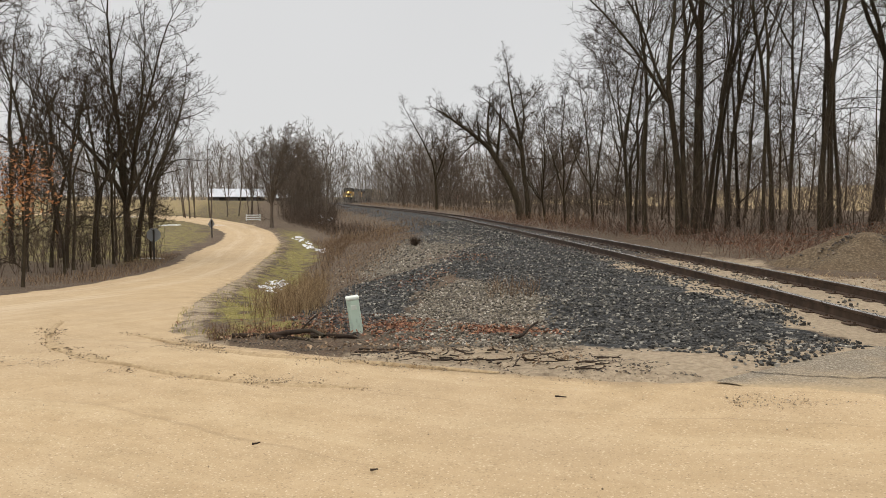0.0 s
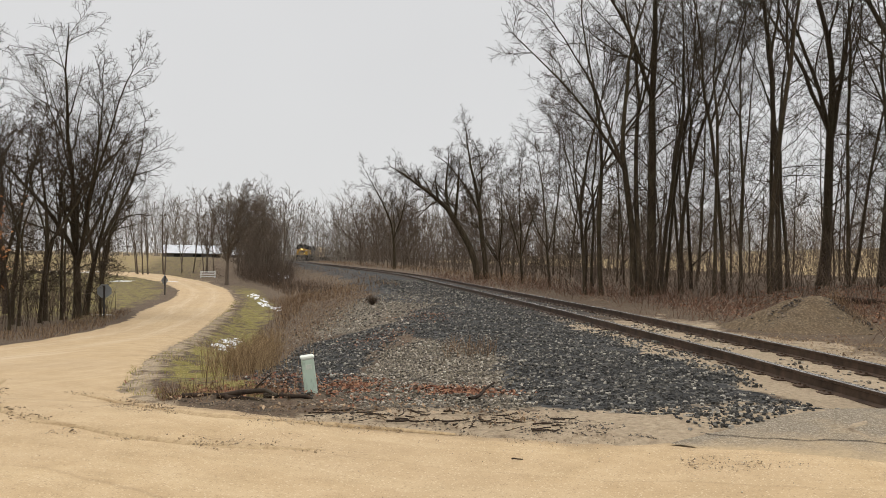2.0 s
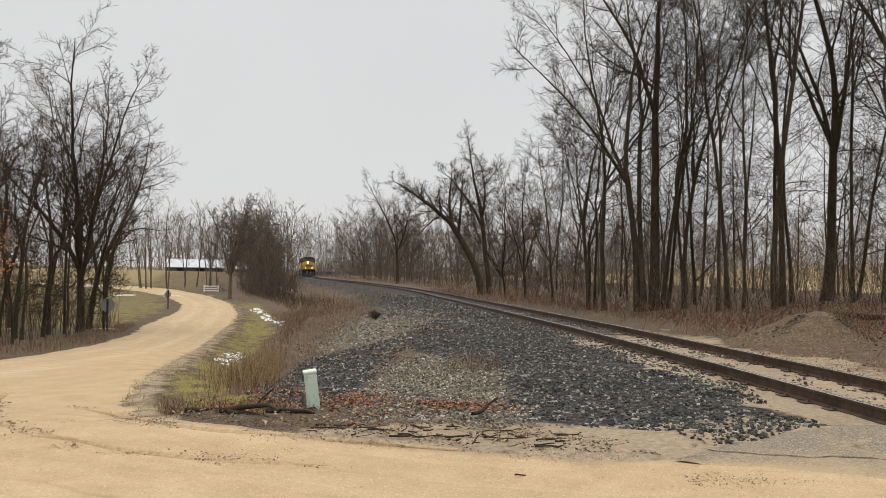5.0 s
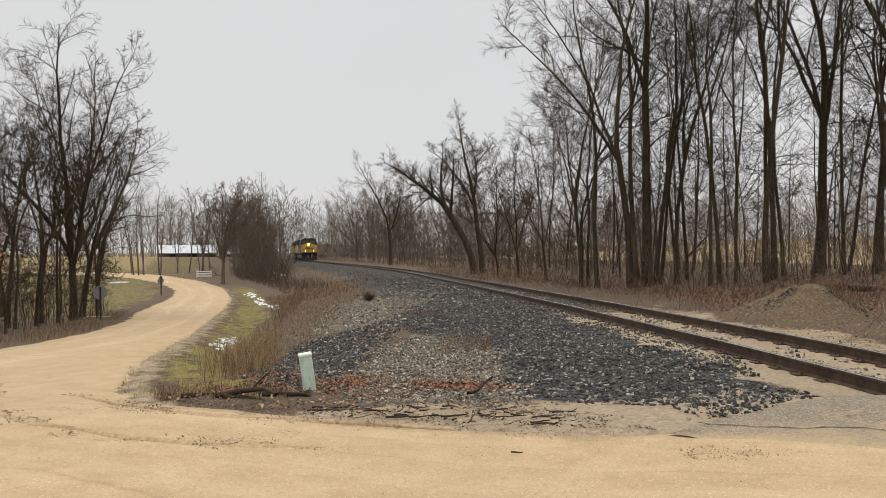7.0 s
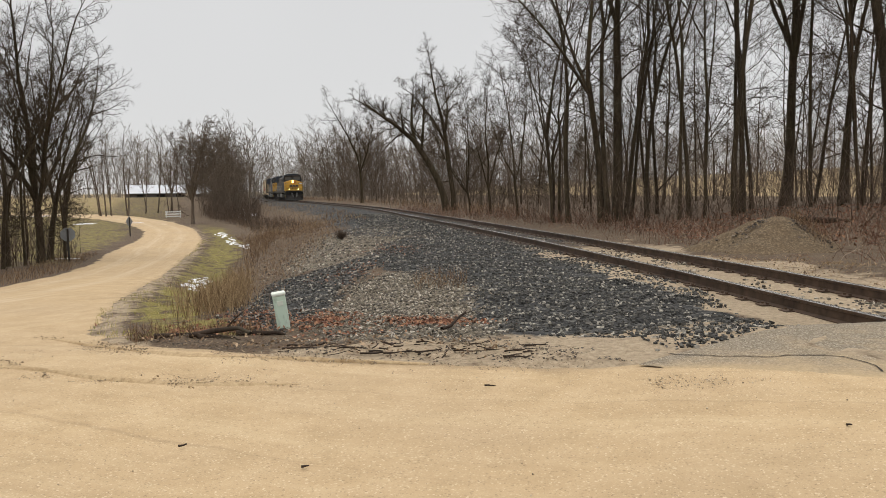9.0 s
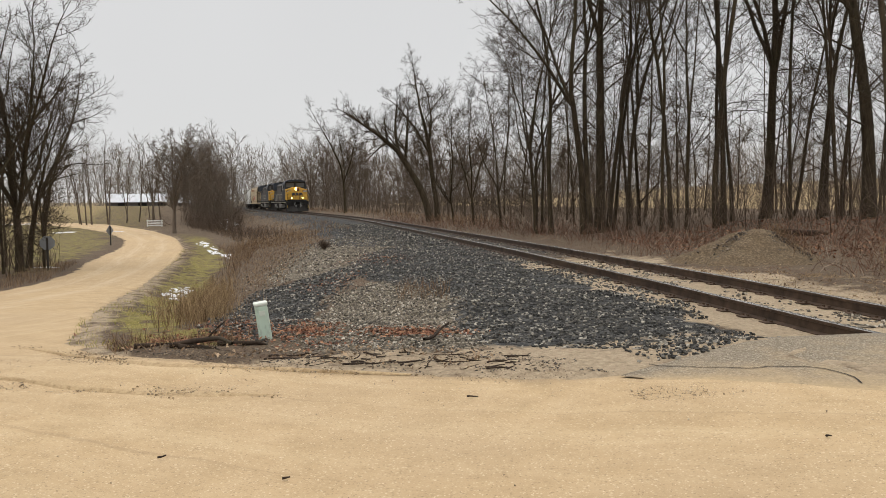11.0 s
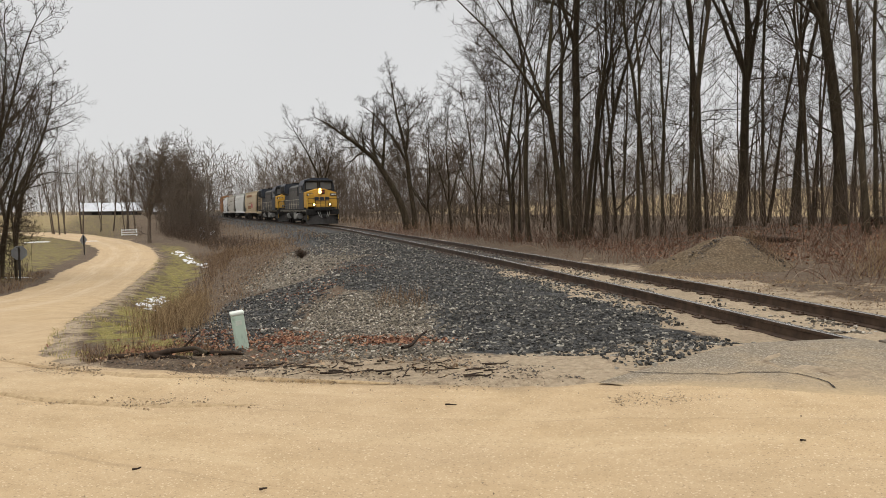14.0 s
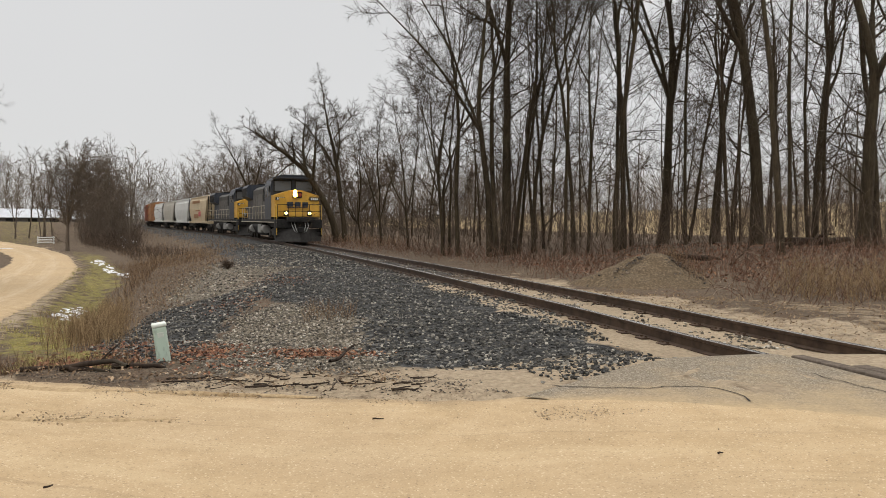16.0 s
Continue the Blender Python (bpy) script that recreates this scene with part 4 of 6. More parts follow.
# the trees that stand out, right of the track
T_LABEL = "tall leafless deciduous tree with dark grey bark"
BIG = [  # x, y, height, radius, fork, leaders, spread, lean, bow, low, limbs, reach
    (10.5, 33.5, 19.0, .27, .46, 3, 15, -.01, .0, 6, 8, .42),
    (9.75, 33.2, 15.5, .2, .40, 3, 20, -.09, -.008, 4, 10, .44),
    (9.95, 32.9, 18.0, .15, .48, 3, 18, -.05, .0, 4, 8, .42),
    (8.5, 33.9, 14.5, .14, .40, 3, 27, -.01, -.006, 6, 9, .46),
    (8.0, 34.6, 12.0, .12, .34, 3, 22, -.09, -.006, 6, 9, .46),
    (8.4, 35.3, 12.0, .09, .42, 2, 24, .02, .0, 7, 8, .44),
    (10.95, 33.8, 17.0, .13, .48, 2, 18, .07, .004, 5, 8, .42),
    (11.35, 34.4, 16.0, .10, .50, 2, 18, .05, .0, 6, 8, .40),
    (11.9, 33.8, 16.5, .13, .42, 3, 18, .0, .004, 7, 8, .42),
    (12.6, 35.5, 13.0, .09, .45, 2, 24, -.09, .006, 7, 8, .44),
    (12.4, 31.4, 15.0, .10, .50, 2, 18, .0, .0, 8, 8, .40),
    (13.0, 31.9, 16.0, .12, .46, 3, 18, -.02, .0, 8, 8, .40),
    (13.35, 31.2, 14.5, .09, .50, 2, 20, .03, .0, 8, 8, .40),
    (14.3, 30.5, 18.0, .14, .58, 2, 15, .0, .0, 9, 9, .40),
    (15.1, 31.6, 18.0, .15, .58, 2, 15, .0, .0, 9, 9, .40),
    (18.4, 34.4, 19.5, .29, .38, 4, 19, .02, .0, 6, 8, .42),
    (17.9, 31.4, 16.0, .10, .60, 2, 18, .02, .0, 8, 8, .38),
    (18.9, 31.0, 16.5, .13, .46, 2, 24, .0, .0, 7, 8, .40),
    (19.5, 30.6, 15.5, .10, .58, 2, 18, .0, .0, 8, 8, .38),
    (20.4, 30.0, 20.0, .34, .52, 3, 17, .0, .0, 7, 8, .40),
    (16.9, 23.5, 17.0, .14, .60, 2, 17, .01, .0, 9, 9, .40),
    (18.5, 25.2, 16.0, .10, .62, 2, 17, .0, .0, 9, 8, .38),
    (21.3, 25.0, 18.0, .33, .36, 3, 26, .02, .0, 9, 8, .46),
    (8.0, 43.0, 9.4, .11, .26, 3, 24, -.04, .0, 5, 8, .46),
    (7.2, 47.5, 9.0, .11, .24, 3, 24, .0, .0, 5, 8, .46),
    (6.5, 51.5, 8.8, .11, .22, 4, 26, .0, .0, 4, 8, .48),
    (8.9, 38.5, 10.5, .12, .30, 3, 25, -.08, .0, 6, 8, .46),
    (17.4, 37.3, 16.0, .14, .50, 2, 18, .0, .0, 8, 8, .40),
    (23.5, 38.0, 17.0, .17, .50, 3, 18, .0, .0, 8, 8, .40),
    (25.5, 33.0, 17.0, .20, .50, 3, 18, .0, .0, 8, 8, .40),
    (28.5, 40.0, 17.0, .18, .50, 3, 18, .0, .0, 8, 8, .40),
    (16.2, 33.0, 15.0, .11, .50, 2, 18, .0, .0, 8, 8, .40),
    (22.6, 29.2, 16.5, .14, .55, 2, 18, .0, .0, 9, 8, .40),
    (24.6, 28.0, 17.0, .18, .50, 3, 18, .0, .0, 9, 8, .40),
]
for i, (x, y, h, r, fo, le, sp, lx, bw, lo, li, re) in enumerate(BIG):
    tree("tree", 100 + i, h, r * .78, T_LABEL if le < 3 else "tall leafless tree that forks into several stems", fo, le, sp, (lx, 0), bw, lo, li - (3 if le > 2 else 1), 46, re, 2 if i < 23 else 1, at=(x, y), group="trees beside the track")
# the leaning tree and the forked one near the far bend
tree("tree", 171, 11.0, .27, "leafless tree leaning over towards the track", .52, 4, 34, (-.10, 0), -.075, 2, 9, 48, .46, 2, at=(5.5, 56.6), group="trees beside the track")
tree("tree", 173, 12.2, .2, "upright leafless tree beside the leaning one", .5, 3, 26, (-.03, 0), -.012, 3, 9, 46, .46, 2, at=(6.1, 57.4), group="trees beside the track")
tree("tree", 152, 14, .2, "slender leafless tree with a forked trunk", .3, 3, 26, (0, 0), 0, 2, 8, 44, .44, 1, at=(-.8, 98), group="trees beside the track", thick=1.7)
# trees at the far curve, bark paled a little as haze would
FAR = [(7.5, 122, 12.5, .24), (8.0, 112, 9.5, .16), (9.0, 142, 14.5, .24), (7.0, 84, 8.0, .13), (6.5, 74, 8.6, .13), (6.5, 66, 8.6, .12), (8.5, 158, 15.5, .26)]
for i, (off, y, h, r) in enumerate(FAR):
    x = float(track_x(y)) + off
    tree("tree", 180 + i, h, r, "round-crowned bare tree beside the far curve", .2, 5, 30, (0, 0), 0, 4, 9, 42, .48, 1, at=(x, y), group="trees beside the track", thick=2.0, bark=M_MIDHAZE_TWIG, twig=M_MIDHAZE_TWIG)

LEFT = [  # x, y, height, radius, fork, leaders, spread, lean, low, limbs, reach, detail
    (-12.0, 30.7, 11.2, .165, .24, 6, 23, .0, 3, 8, .46, 2), (-12.5, 26.7, 7.6, .08, .45, 2, 20, 0, 8, 8, .42, 1), (-12.0, 27.6, 7.0, .075, .4, 2, 20, .04, 8, 8, .42, 1),
    (-12.4, 28.9, 8.0, .09, .4, 2, 22, -.02, 8, 8, .42, 1), (-12.6, 33.0, 9.2, .13, .3, 3, 28, .08, 5, 8, .46, 1), (-13.0, 25.0, 8.0, .10, .45, 2, 20, -.02, 8, 8, .42, 1),
    (-14.9, 41.0, 8.4, .10, .35, 3, 22, .05, 6, 8, .42, 1), (-15.5, 29.0, 9.5, .10, .45, 2, 20, 0, 7, 8, .42, 1), (-14.9, 20.5, 11.5, .15, .4, 3, 24, .04, 6, 9, .46, 2), (-15.9, 33.5, 9.5, .11, .4, 3, 20, -.03, 6, 8, .42, 1),
]
for i, (x, y, h, r, fo, le, sp, lx, lo, li, re, de) in enumerate(LEFT):
    tree("tree", 200 + i, h, r, "bare grey-brown tree beside the dirt lane", fo, le, sp, (lx, 0), 0, lo, li, 42, re, de, at=(x, y), group="trees beside the lane")
THIN = [(-11.4, 24.2), (-11.9, 25.9), (-13.4, 27.5), (-11.6, 32.0), (-14.6, 36.0), (-12.9, 35.5), (-16.8, 27.0), (-12.2, 29.8), (-13.6, 31.4)]
for i, (x, y) in enumerate(THIN):
    tree("tree", 260 + i, 5.4 + 2.6 * ((i * 7) % 5) / 5, .045 + .01 * (i % 3), "slim bare young tree beside the lane", .45, 1 + i % 2, 16, (.05 * ((i % 3) - 1), 0), 0, 9, 7, 48, .42, 0, at=(x, y), group="trees beside the lane")
tree("tree", 231, 11.0, .2, "bushy bare tree with a dense brown crown", .27, 6, 27, (0, 0), 0, 2, 11, 46, .46, 2, at=(-17.8, 83.7), group="trees beside the lane", thick=1.8, bark=M_MIDHAZE_TWIG, twig=M_MIDHAZE_TWIG)

rw = random.Random(11)
spots = [(x, y) for x, y in ((rw.uniform(12, 80), rw.uniform(24, 115)) for _ in range(1200)) if y > 20 + 0.1 * x and side(np.array(x), np.array(y)) > 8 and y < 62 + 0.4 * x]
spots = spots[:120]
wood("woods", spots, [rw.uniform(8, 16) for _ in spots], [rw.uniform(.045, .11) for _ in spots], 21, "thin bare trunks and saplings of the woods behind the track", limbs=12, branches=4, twigs=2, thick=1.3, first=.1, reach=.36, angle=50)
spots = []
y = 60
while y < 330:
    tx = float(track_x(y))
    for _ in range(4):
        spots.append((tx + rw.uniform(6, 24) + (6 if 165 < y < 225 else 0), y + rw.uniform(-2, 2)))
    if y > 100:
        for _ in range(2):
            spots.append((tx - rw.uniform(9, 14.5), y + rw.uniform(-2, 2)))
    y += 6.0 + y * .03
wood("woods", spots, [rw.uniform(5, 10) + y * .012 for x, y in spots], [rw.uniform(.05, .11) for _ in spots], 22, "bare brown trees lining the far curve of the track", thick=3.2, limbs=10, twigs=2, first=.03, angle=42, reach=.44, bark=M_MIDHAZE_TWIG)
# distant woods take the bark colour paled for haze
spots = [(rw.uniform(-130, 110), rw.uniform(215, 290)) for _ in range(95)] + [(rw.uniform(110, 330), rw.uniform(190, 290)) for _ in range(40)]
wood("woods", spots, [rw.uniform(12, 19.5) for _ in spots], [rw.uniform(.12, .2) for _ in spots], 23, "distant line of bare haze-grey woods", thick=9.0, bark=M_HAZE_TWIG, limbs=11, branches=4, twigs=1, first=.04, reach=.42)
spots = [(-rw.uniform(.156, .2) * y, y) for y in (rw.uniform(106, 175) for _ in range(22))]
wood("woods", spots, [rw.uniform(8.5, 12.5) for _ in spots], [rw.uniform(.08, .14) for _ in spots], 26, "brown bare trees behind the roadside tree", thick=3.0, limbs=12, first=.08, angle=42, reach=.42, bark=M_MIDHAZE_TWIG)
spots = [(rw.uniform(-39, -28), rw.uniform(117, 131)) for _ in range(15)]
wood("woods", spots, [rw.uniform(9, 13.5) for _ in spots], [rw.uniform(.08, .14) for _ in spots], 24, "row of slender bare trees in front of a barn", thick=1.8, angle=24, reach=.22, limbs=14, bark=M_MIDHAZE_TWIG)
spots = [(rw.uniform(-100, -16), rw.uniform(40, 140)) for _ in range(60)]
spots = [(x, y) for x, y in spots if x < -16 - (y - 40) * .42 - 6 and y > 36]
wood("woods", spots, [rw.uniform(7, 12) for _ in spots], [rw.uniform(.06, .11) for _ in spots], 25, "bare trees at the edge of the lawn", thick=1.5, limbs=11, bark=M_MIDHAZE_TWIG)


# ---- loose stones, brush, grass and small things ----
def scatter(rng, poly, n, blur=0.0):
    p = np.array(poly)
    lo, hi = p.min(0), p.max(0)
    out = np.zeros((0, 2))
    while len(out) < n:
        q = lo + (hi - lo) * rng.random((n * 2, 2))
        out = np.concatenate([out, q[inside(poly, q[:, 0], q[:, 1])]])
    return out[:n] + rng.normal(size=(n, 2)) * blur


def stones_mesh(name, xy, size, seed, mat, flat=0.8, sink=0.3, extra=0.0):
    """Angular stones, each a bent block, lying at xy."""
    rng = np.random.default_rng(seed)
    n = len(xy)
    cube = np.array([(x, y, z) for z in (-1, 1) for y in (-1, 1) for x in (-1, 1)], float) / 2
    V = cube[None] + rng.uniform(-.17, .17, (n, 8, 3))
    V[:, 4:, :2] *= rng.uniform(.5, .9, (n, 1, 1))
    s = np.asarray(size)[:, None, None] * np.stack([rng.uniform(.8, 1.4, n), rng.uniform(.6, 1.0, n), rng.uniform(.6, 1.1, n) * flat], 1)[:, None]
    V = V * s
    a, b = rng.uniform(0, 6.28, n), rng.normal(0, .9, n)
    ca, sa, cb, sb = np.cos(a)[:, None], np.sin(a)[:, None], np.cos(b)[:, None], np.sin(b)[:, None]
    y1, z1 = V[..., 1] * cb - V[..., 2] * sb, V[..., 1] * sb + V[..., 2] * cb
    x1 = V[..., 0]
    X, Y = x1 * ca - y1 * sa + xy[:, :1], x1 * sa + y1 * ca + xy[:, 1:]
    z = ground_z(xy[:, 0], xy[:, 1]) + (0.03 * wobble(xy[:, 0], xy[:, 1], 1.9) + 0.02 * wobble(xy[:, 0], xy[:, 1], 5.3, 3))
    z = z + extra
    Z = z1 + z[:, None] + np.asarray(size)[:, None] * flat * (0.5 - sink)
    F = np.array([(0, 2, 3, 1), (4, 5, 7, 6), (0, 1, 5, 4), (2, 6, 7, 3), (0, 4, 6, 2), (1, 3, 7, 5)])
    FF = (F[None] + 8 * np.arange(n)[:, None, None]).reshape(-1, 4)
    return quick_mesh(name, np.stack([X, Y, Z], -1).reshape(-1, 3), FF, mat, smooth=False)


def stone_mat(name, *stops, island=True):
    m = Mat(name, 0.6, 0, 0.5)
    c = m.ramp(m.random(island), *stops)
    c = m.mix(m.level(m.noise(25, 4), 0.45, 0.7, 0, 0.35), c, (0.10, 0.085, 0.07))
    m.color(c)
    m.bump(m.noise(60, 4), 0.4, 0.01)
    return m.m


# dark stone tones; the palest stops put glints into the colour
DARKS = ((0.0, (0.007, 0.007, 0.006)), (0.45, (0.021, 0.02, 0.017)), (0.8, (0.095, 0.088, 0.074)), (1.0, (0.40, 0.37, 0.31)))
M_DARKSTONE = stone_mat("dark_ballast_stone", *DARKS)
M_ONESTONE = stone_mat("dark_ballast_stone_single", *DARKS, island=False)
M_PALESTONE = stone_mat("pale_gravel_stone", (0.0, (0.02, 0.017, 0.012)), (0.45, (0.11, 0.092, 0.066)), (0.82, (0.25, 0.21, 0.155)), (1.0, (0.58, 0.53, 0.45)))
M_CHIP = stone_mat("dark_bark_chips", (0.0, (0.02, 0.015, 0.011)), (0.6, (0.07, 0.05, 0.035)), (1.0, (0.28, 0.21, 0.14)))
M_ROADSTONE = stone_mat("road_gravel_stone", (0.0, (0.11, 0.077, 0.046)), (0.5, (0.30, 0.215, 0.125)), (1.0, (0.56, 0.47, 0.34)))

rs = np.random.default_rng(31)

q = scatter(rs, GRAVEL, 24000, .09)
edge = wobble(q[:, 0], q[:, 1], 3.0, 4)
keep = ~((q[:, 1] < 9.0) & (edge > 0.5) & (q[:, 0] < 2.9))
q = q[keep & ((q[:, 1] < 14) | (rs.random(len(q)) < 0.6))]
tagged(new("ballast_stones", stones_mesh("ballast_stones", q, rs.uniform(.016, .044, len(q)), 41, M_DARKSTONE)), "dark grey crushed ballast stones spread beside the track", "ballast", kind="stuff")
q = scatter(rs, GRAVEL_LEFT, 3600, .2)
tagged(new("ballast_stones", stones_mesh("ballast_stones", q, rs.uniform(.02, .05, len(q)), 42, M_DARKSTONE)), "dark ballast stones tipped on the bank", "ballast", kind="stuff")
q = scatter(rs, GRAVEL_MID, 6500, .25)
tagged(new("gravel", stones_mesh("gravel", q, rs.uniform(.012, .038, len(q)), 43, M_PALESTONE)), "grey-brown weathered gravel among dead leaves", "gravel", kind="stuff")
q = scatter(rs, GRAVEL_BENCH, 3600, .5)
tagged(new("gravel", stones_mesh("gravel", q, rs.uniform(.02, .055, len(q)), 44, M_PALESTONE)), "grey-brown gravel on the flat shoulder of the bank", "gravel", kind="stuff")
q = scatter(rs, GRAVEL_FAR, 6000, .3)
tagged(new("ballast_stones", stones_mesh("ballast_stones", q, rs.uniform(.03, .075, len(q)), 45, M_DARKSTONE)), "dark grey ballast on the shoulder of the far track", "ballast", kind="stuff")
# single stones at the tip of the heap
tip = bpy.data.objects["ground"]
shapes = [stones_mesh("stone", np.array([[0.0, 0.0]]), [1.0], 60 + i, M_ONESTONE) for i in range(6)]
for me in shapes:
    co = np.zeros(24, np.float32)
    me.vertices.foreach_get("co", co)
    co = co.reshape(8, 3)
    co -= co.mean(0)
    me.vertices.foreach_set("co", co.ravel())
rt = random.Random(77)
q = scatter(rs, [(2.6, 7.0), (3.2, 7.1), (4.0, 7.75), (4.7, 8.3), (4.5, 9.2), (3.4, 8.6), (2.8, 8.0)], 280)
for x, y in q:
    s = rt.uniform(.015, .034)
    o = put("stone", rt.choice(shapes), tip, m=pose(x, y, float(ground_z(x, y)) + s * .3, rt.uniform(-20, 20), rt.uniform(-20, 20), rt.uniform(0, 360)))
    o.scale = (s, s, s)
# grit on the dirt road, thick along its edge
q = scatter(rs, [(-9, 8.6), (-3, 9.4), (-.9, 8.0), (1.2, 7.15), (2.4, 6.6), (4.4, 5.0), (4.4, 2.0), (-4, 2.4), (-9, 6)], 5500)
front = np.array(FRONT)
gap = np.interp(q[:, 0], front[:, 0], front[:, 1]) - q[:, 1]
q = q[(gap < 0.9 + 0.4 * wobble(q[:, 0], q[:, 1], 1.5)) | (rs.random(len(q)) < 0.12)]
me = stones_mesh("grit", q, rs.uniform(.003, .010, len(q)), 46, M_ROADSTONE)
tagged(new("grit", me), "fine tan gravel on the dirt road", "gravel", kind="stuff")


q = scatter(rs, [(-3, 9.5), (-.9, 8.0), (1.2, 7.15), (2.3, 6.7), (2.0, 7.6), (1.3, 8.6), (-.6, 9.2), (-2, 9.5)], 3400)
q = q[wobble(q[:, 0], q[:, 1], 4.0, 2) > -.25]
tagged(new("bark_chips", stones_mesh("bark_chips", q, rs.uniform(.005, .022, len(q)), 47, M_CHIP, .35)), "dark bark chips and grit washed to the road's edge", "debris", kind="stuff")


# windrows of grit left by wheels
for line, n, seed in (([(-4.9, 8.0), (-3.1, 7.35), (-1.5, 6.95), (-.5, 6.75)], 1500, 91), ([(1.95, 6.0), (2.3, 5.85), (2.7, 5.75)], 500, 92), ([(-3.6, 9.1), (-1.3, 7.95), (.4, 7.2), (1.6, 6.8)], 2200, 93)):
    p = resample(line, 60)
    q = p[rs.integers(0, 60, n)] + rs.normal(size=(n, 2)) * np.array([.25, .09])
    tagged(new("grit", stones_mesh("grit", q, rs.uniform(.003, .010, n), seed, M_ROADSTONE)), "line of loose grit thrown up by wheels", "gravel", kind="stuff")
q = np.stack([rs.uniform(-.62, .62, 3000), 9 + 34 * rs.random(3000) ** 1.4], 1)
q[:, 0] += track_x(q[:, 1])
q = q[wobble(q[:, 0], q[:, 1], 1.2, 9) + rs.random(len(q)) * .8 > .35]
tagged(new("gravel", stones_mesh("gravel", q, rs.uniform(.02, .05, len(q)), 94, M_PALESTONE)), "loose gravel between the rails", "gravel", kind="stuff")


# ---- stalks: grass, weeds, brambles ----
def stalks(name, xy, height, radius, seed, mat, label, extra=0.0, lean=0.25, k=4, sides=3, lift=0.0, forks=0, category="weeds", wig=0.12):
    rng = np.random.default_rng(seed)
    n = len(xy)
    S = np.stack([xy[:, 0], xy[:, 1], ground_z(xy[:, 0], xy[:, 1]) - 0.03 + extra], 1)
    way = np.concatenate([rng.normal(0, lean, (n, 2)), np.ones((n, 1))], 1)
    P, R = grow(rng, S, way, height, radius, k, wig, lift, 0.3)
    groups = [(P, R, sides)]
    if forks:
        P1, R1 = sprout(rng, P, R, forks, 0.35, 35, 0.55, 0.7, 2, 0.15, lift, least=float(radius.min()) * .6)
        groups.append((P1, R1, 3))
    return tagged(new(name, tubes(name, groups, mat)), label, category, kind="stuff")


def blade_mat(name, *stops):
    m = Mat(name, 0.85)
    m.color(m.ramp(m.random(True), *stops))
    return m.m


M_GRASS = blade_mat("winter_grass", (0.0, (0.17, 0.17, 0.035)), (0.45, (0.31, 0.28, 0.07)), (0.65, (0.44, 0.35, 0.14)), (1.0, (0.56, 0.44, 0.25)))
M_WEED = blade_mat("dead_weed_stalks", (0.0, (0.06, 0.035, 0.02)), (0.5, (0.165, 0.10, 0.056)), (1.0, (0.38, 0.265, 0.155)))
M_BRAMBLE = blade_mat("reddish_bramble_stems", (0.0, (0.05, 0.022, 0.013)), (0.5, (0.125, 0.06, 0.036)), (0.88, (0.22, 0.13, 0.085)), (1.0, (0.42, 0.34, 0.27)))
M_BRUSH = blade_mat("grey_brown_brush", (0.0, (0.032, 0.021, 0.014)), (0.6, (0.085, 0.057, 0.039)), (1.0, (0.18, 0.13, 0.095)))

M_STALK = blade_mat("tan_weed_stalks", (0.0, (0.11, 0.066, 0.032)), (0.5, (0.25, 0.165, 0.085)), (1.0, (0.44, 0.32, 0.18)))

VERGE = [(-3.3, 9.9), (-2.5, 9.4), (-2.4, 11.5), (-3.2, 15), (-4.2, 22), (-6.6, 38), (-9.5, 52), (-10.4, 51), (-6.9, 30), (-4.9, 18), (-4.1, 12.6)]
q = scatter(rs, VERGE, 11000, .07)
q = q[wobble(q[:, 0], q[:, 1], 2.6, 7) + rs.normal(0, .4, len(q)) > -.35]
q = np.concatenate([q[q[:, 1] < 20], q[q[:, 1] >= 20][::2]])
stalks("verge_grass", q, rs.uniform(.025, .085, len(q)), np.full(len(q), .0055), 51, M_GRASS, "short green and straw-coloured winter grass", lean=.5, k=2, category="grass")
BANK = [(-2.1, 9.6), (-1.6, 10.1), (-2.0, 14.8), (-1.9, 19), (-1.7, 28), (-1.4, 40), (-3.2, 58), (-7.5, 64), (-9.0, 56), (-5.6, 38), (-3.4, 22), (-2.5, 15), (-2.0, 11.5)]
q = scatter(rs, BANK, 6200, .3)
stalks("bank_weeds", q, rs.uniform(.10, .42, len(q)) * np.where(q[:, 0] < -2.45 - 0.085 * (q[:, 1] - 12), 1.15, .42), np.full(len(q), .0055), 52, M_WEED, "dead brown weeds covering the bank", lean=.22, k=3, forks=1)
q = scatter(rs, [(-2.5, 12.0), (-2.0, 11.5), (-2.3, 15), (-3.1, 21), (-3.7, 21), (-2.8, 15)], 700, .1)
q = np.concatenate([q, scatter(rs, [(-2.75, 11.4), (-2.2, 10.8), (-2.2, 14), (-2.9, 17), (-3.3, 16)], 380, .1)])
stalks("tall_weeds", q, rs.uniform(.22, .56, len(q)), np.full(len(q), .0045), 53, M_STALK, "tall upright tan weed stalks in the ditch", lean=.1, k=4, forks=2)
q = scatter(rs, [(-4.5, 55), (-7, 62), (-14, 82), (-25, 125), (-32, 160), (-27, 160), (-19, 120), (-12, 90), (-6, 66)], 2600, .5)
stalks("ditch_brush", q, rs.uniform(.2, .95, len(q)), np.full(len(q), .012), 54, M_BRUSH, "brown brush along the foot of the far bank", lean=.2, k=3, forks=2, category="brush")
q = scatter(rs, [(-2.6, 9.1), (-1.2, 9.3), (-1.2, 9.8), (-2.4, 10.1), (-2.9, 9.7)], 500)
stalks("edge_weeds", q, rs.uniform(.06, .25, len(q)), np.full(len(q), .004), 55, M_WEED, "low dead weeds at the road's edge", lean=.3, k=3)
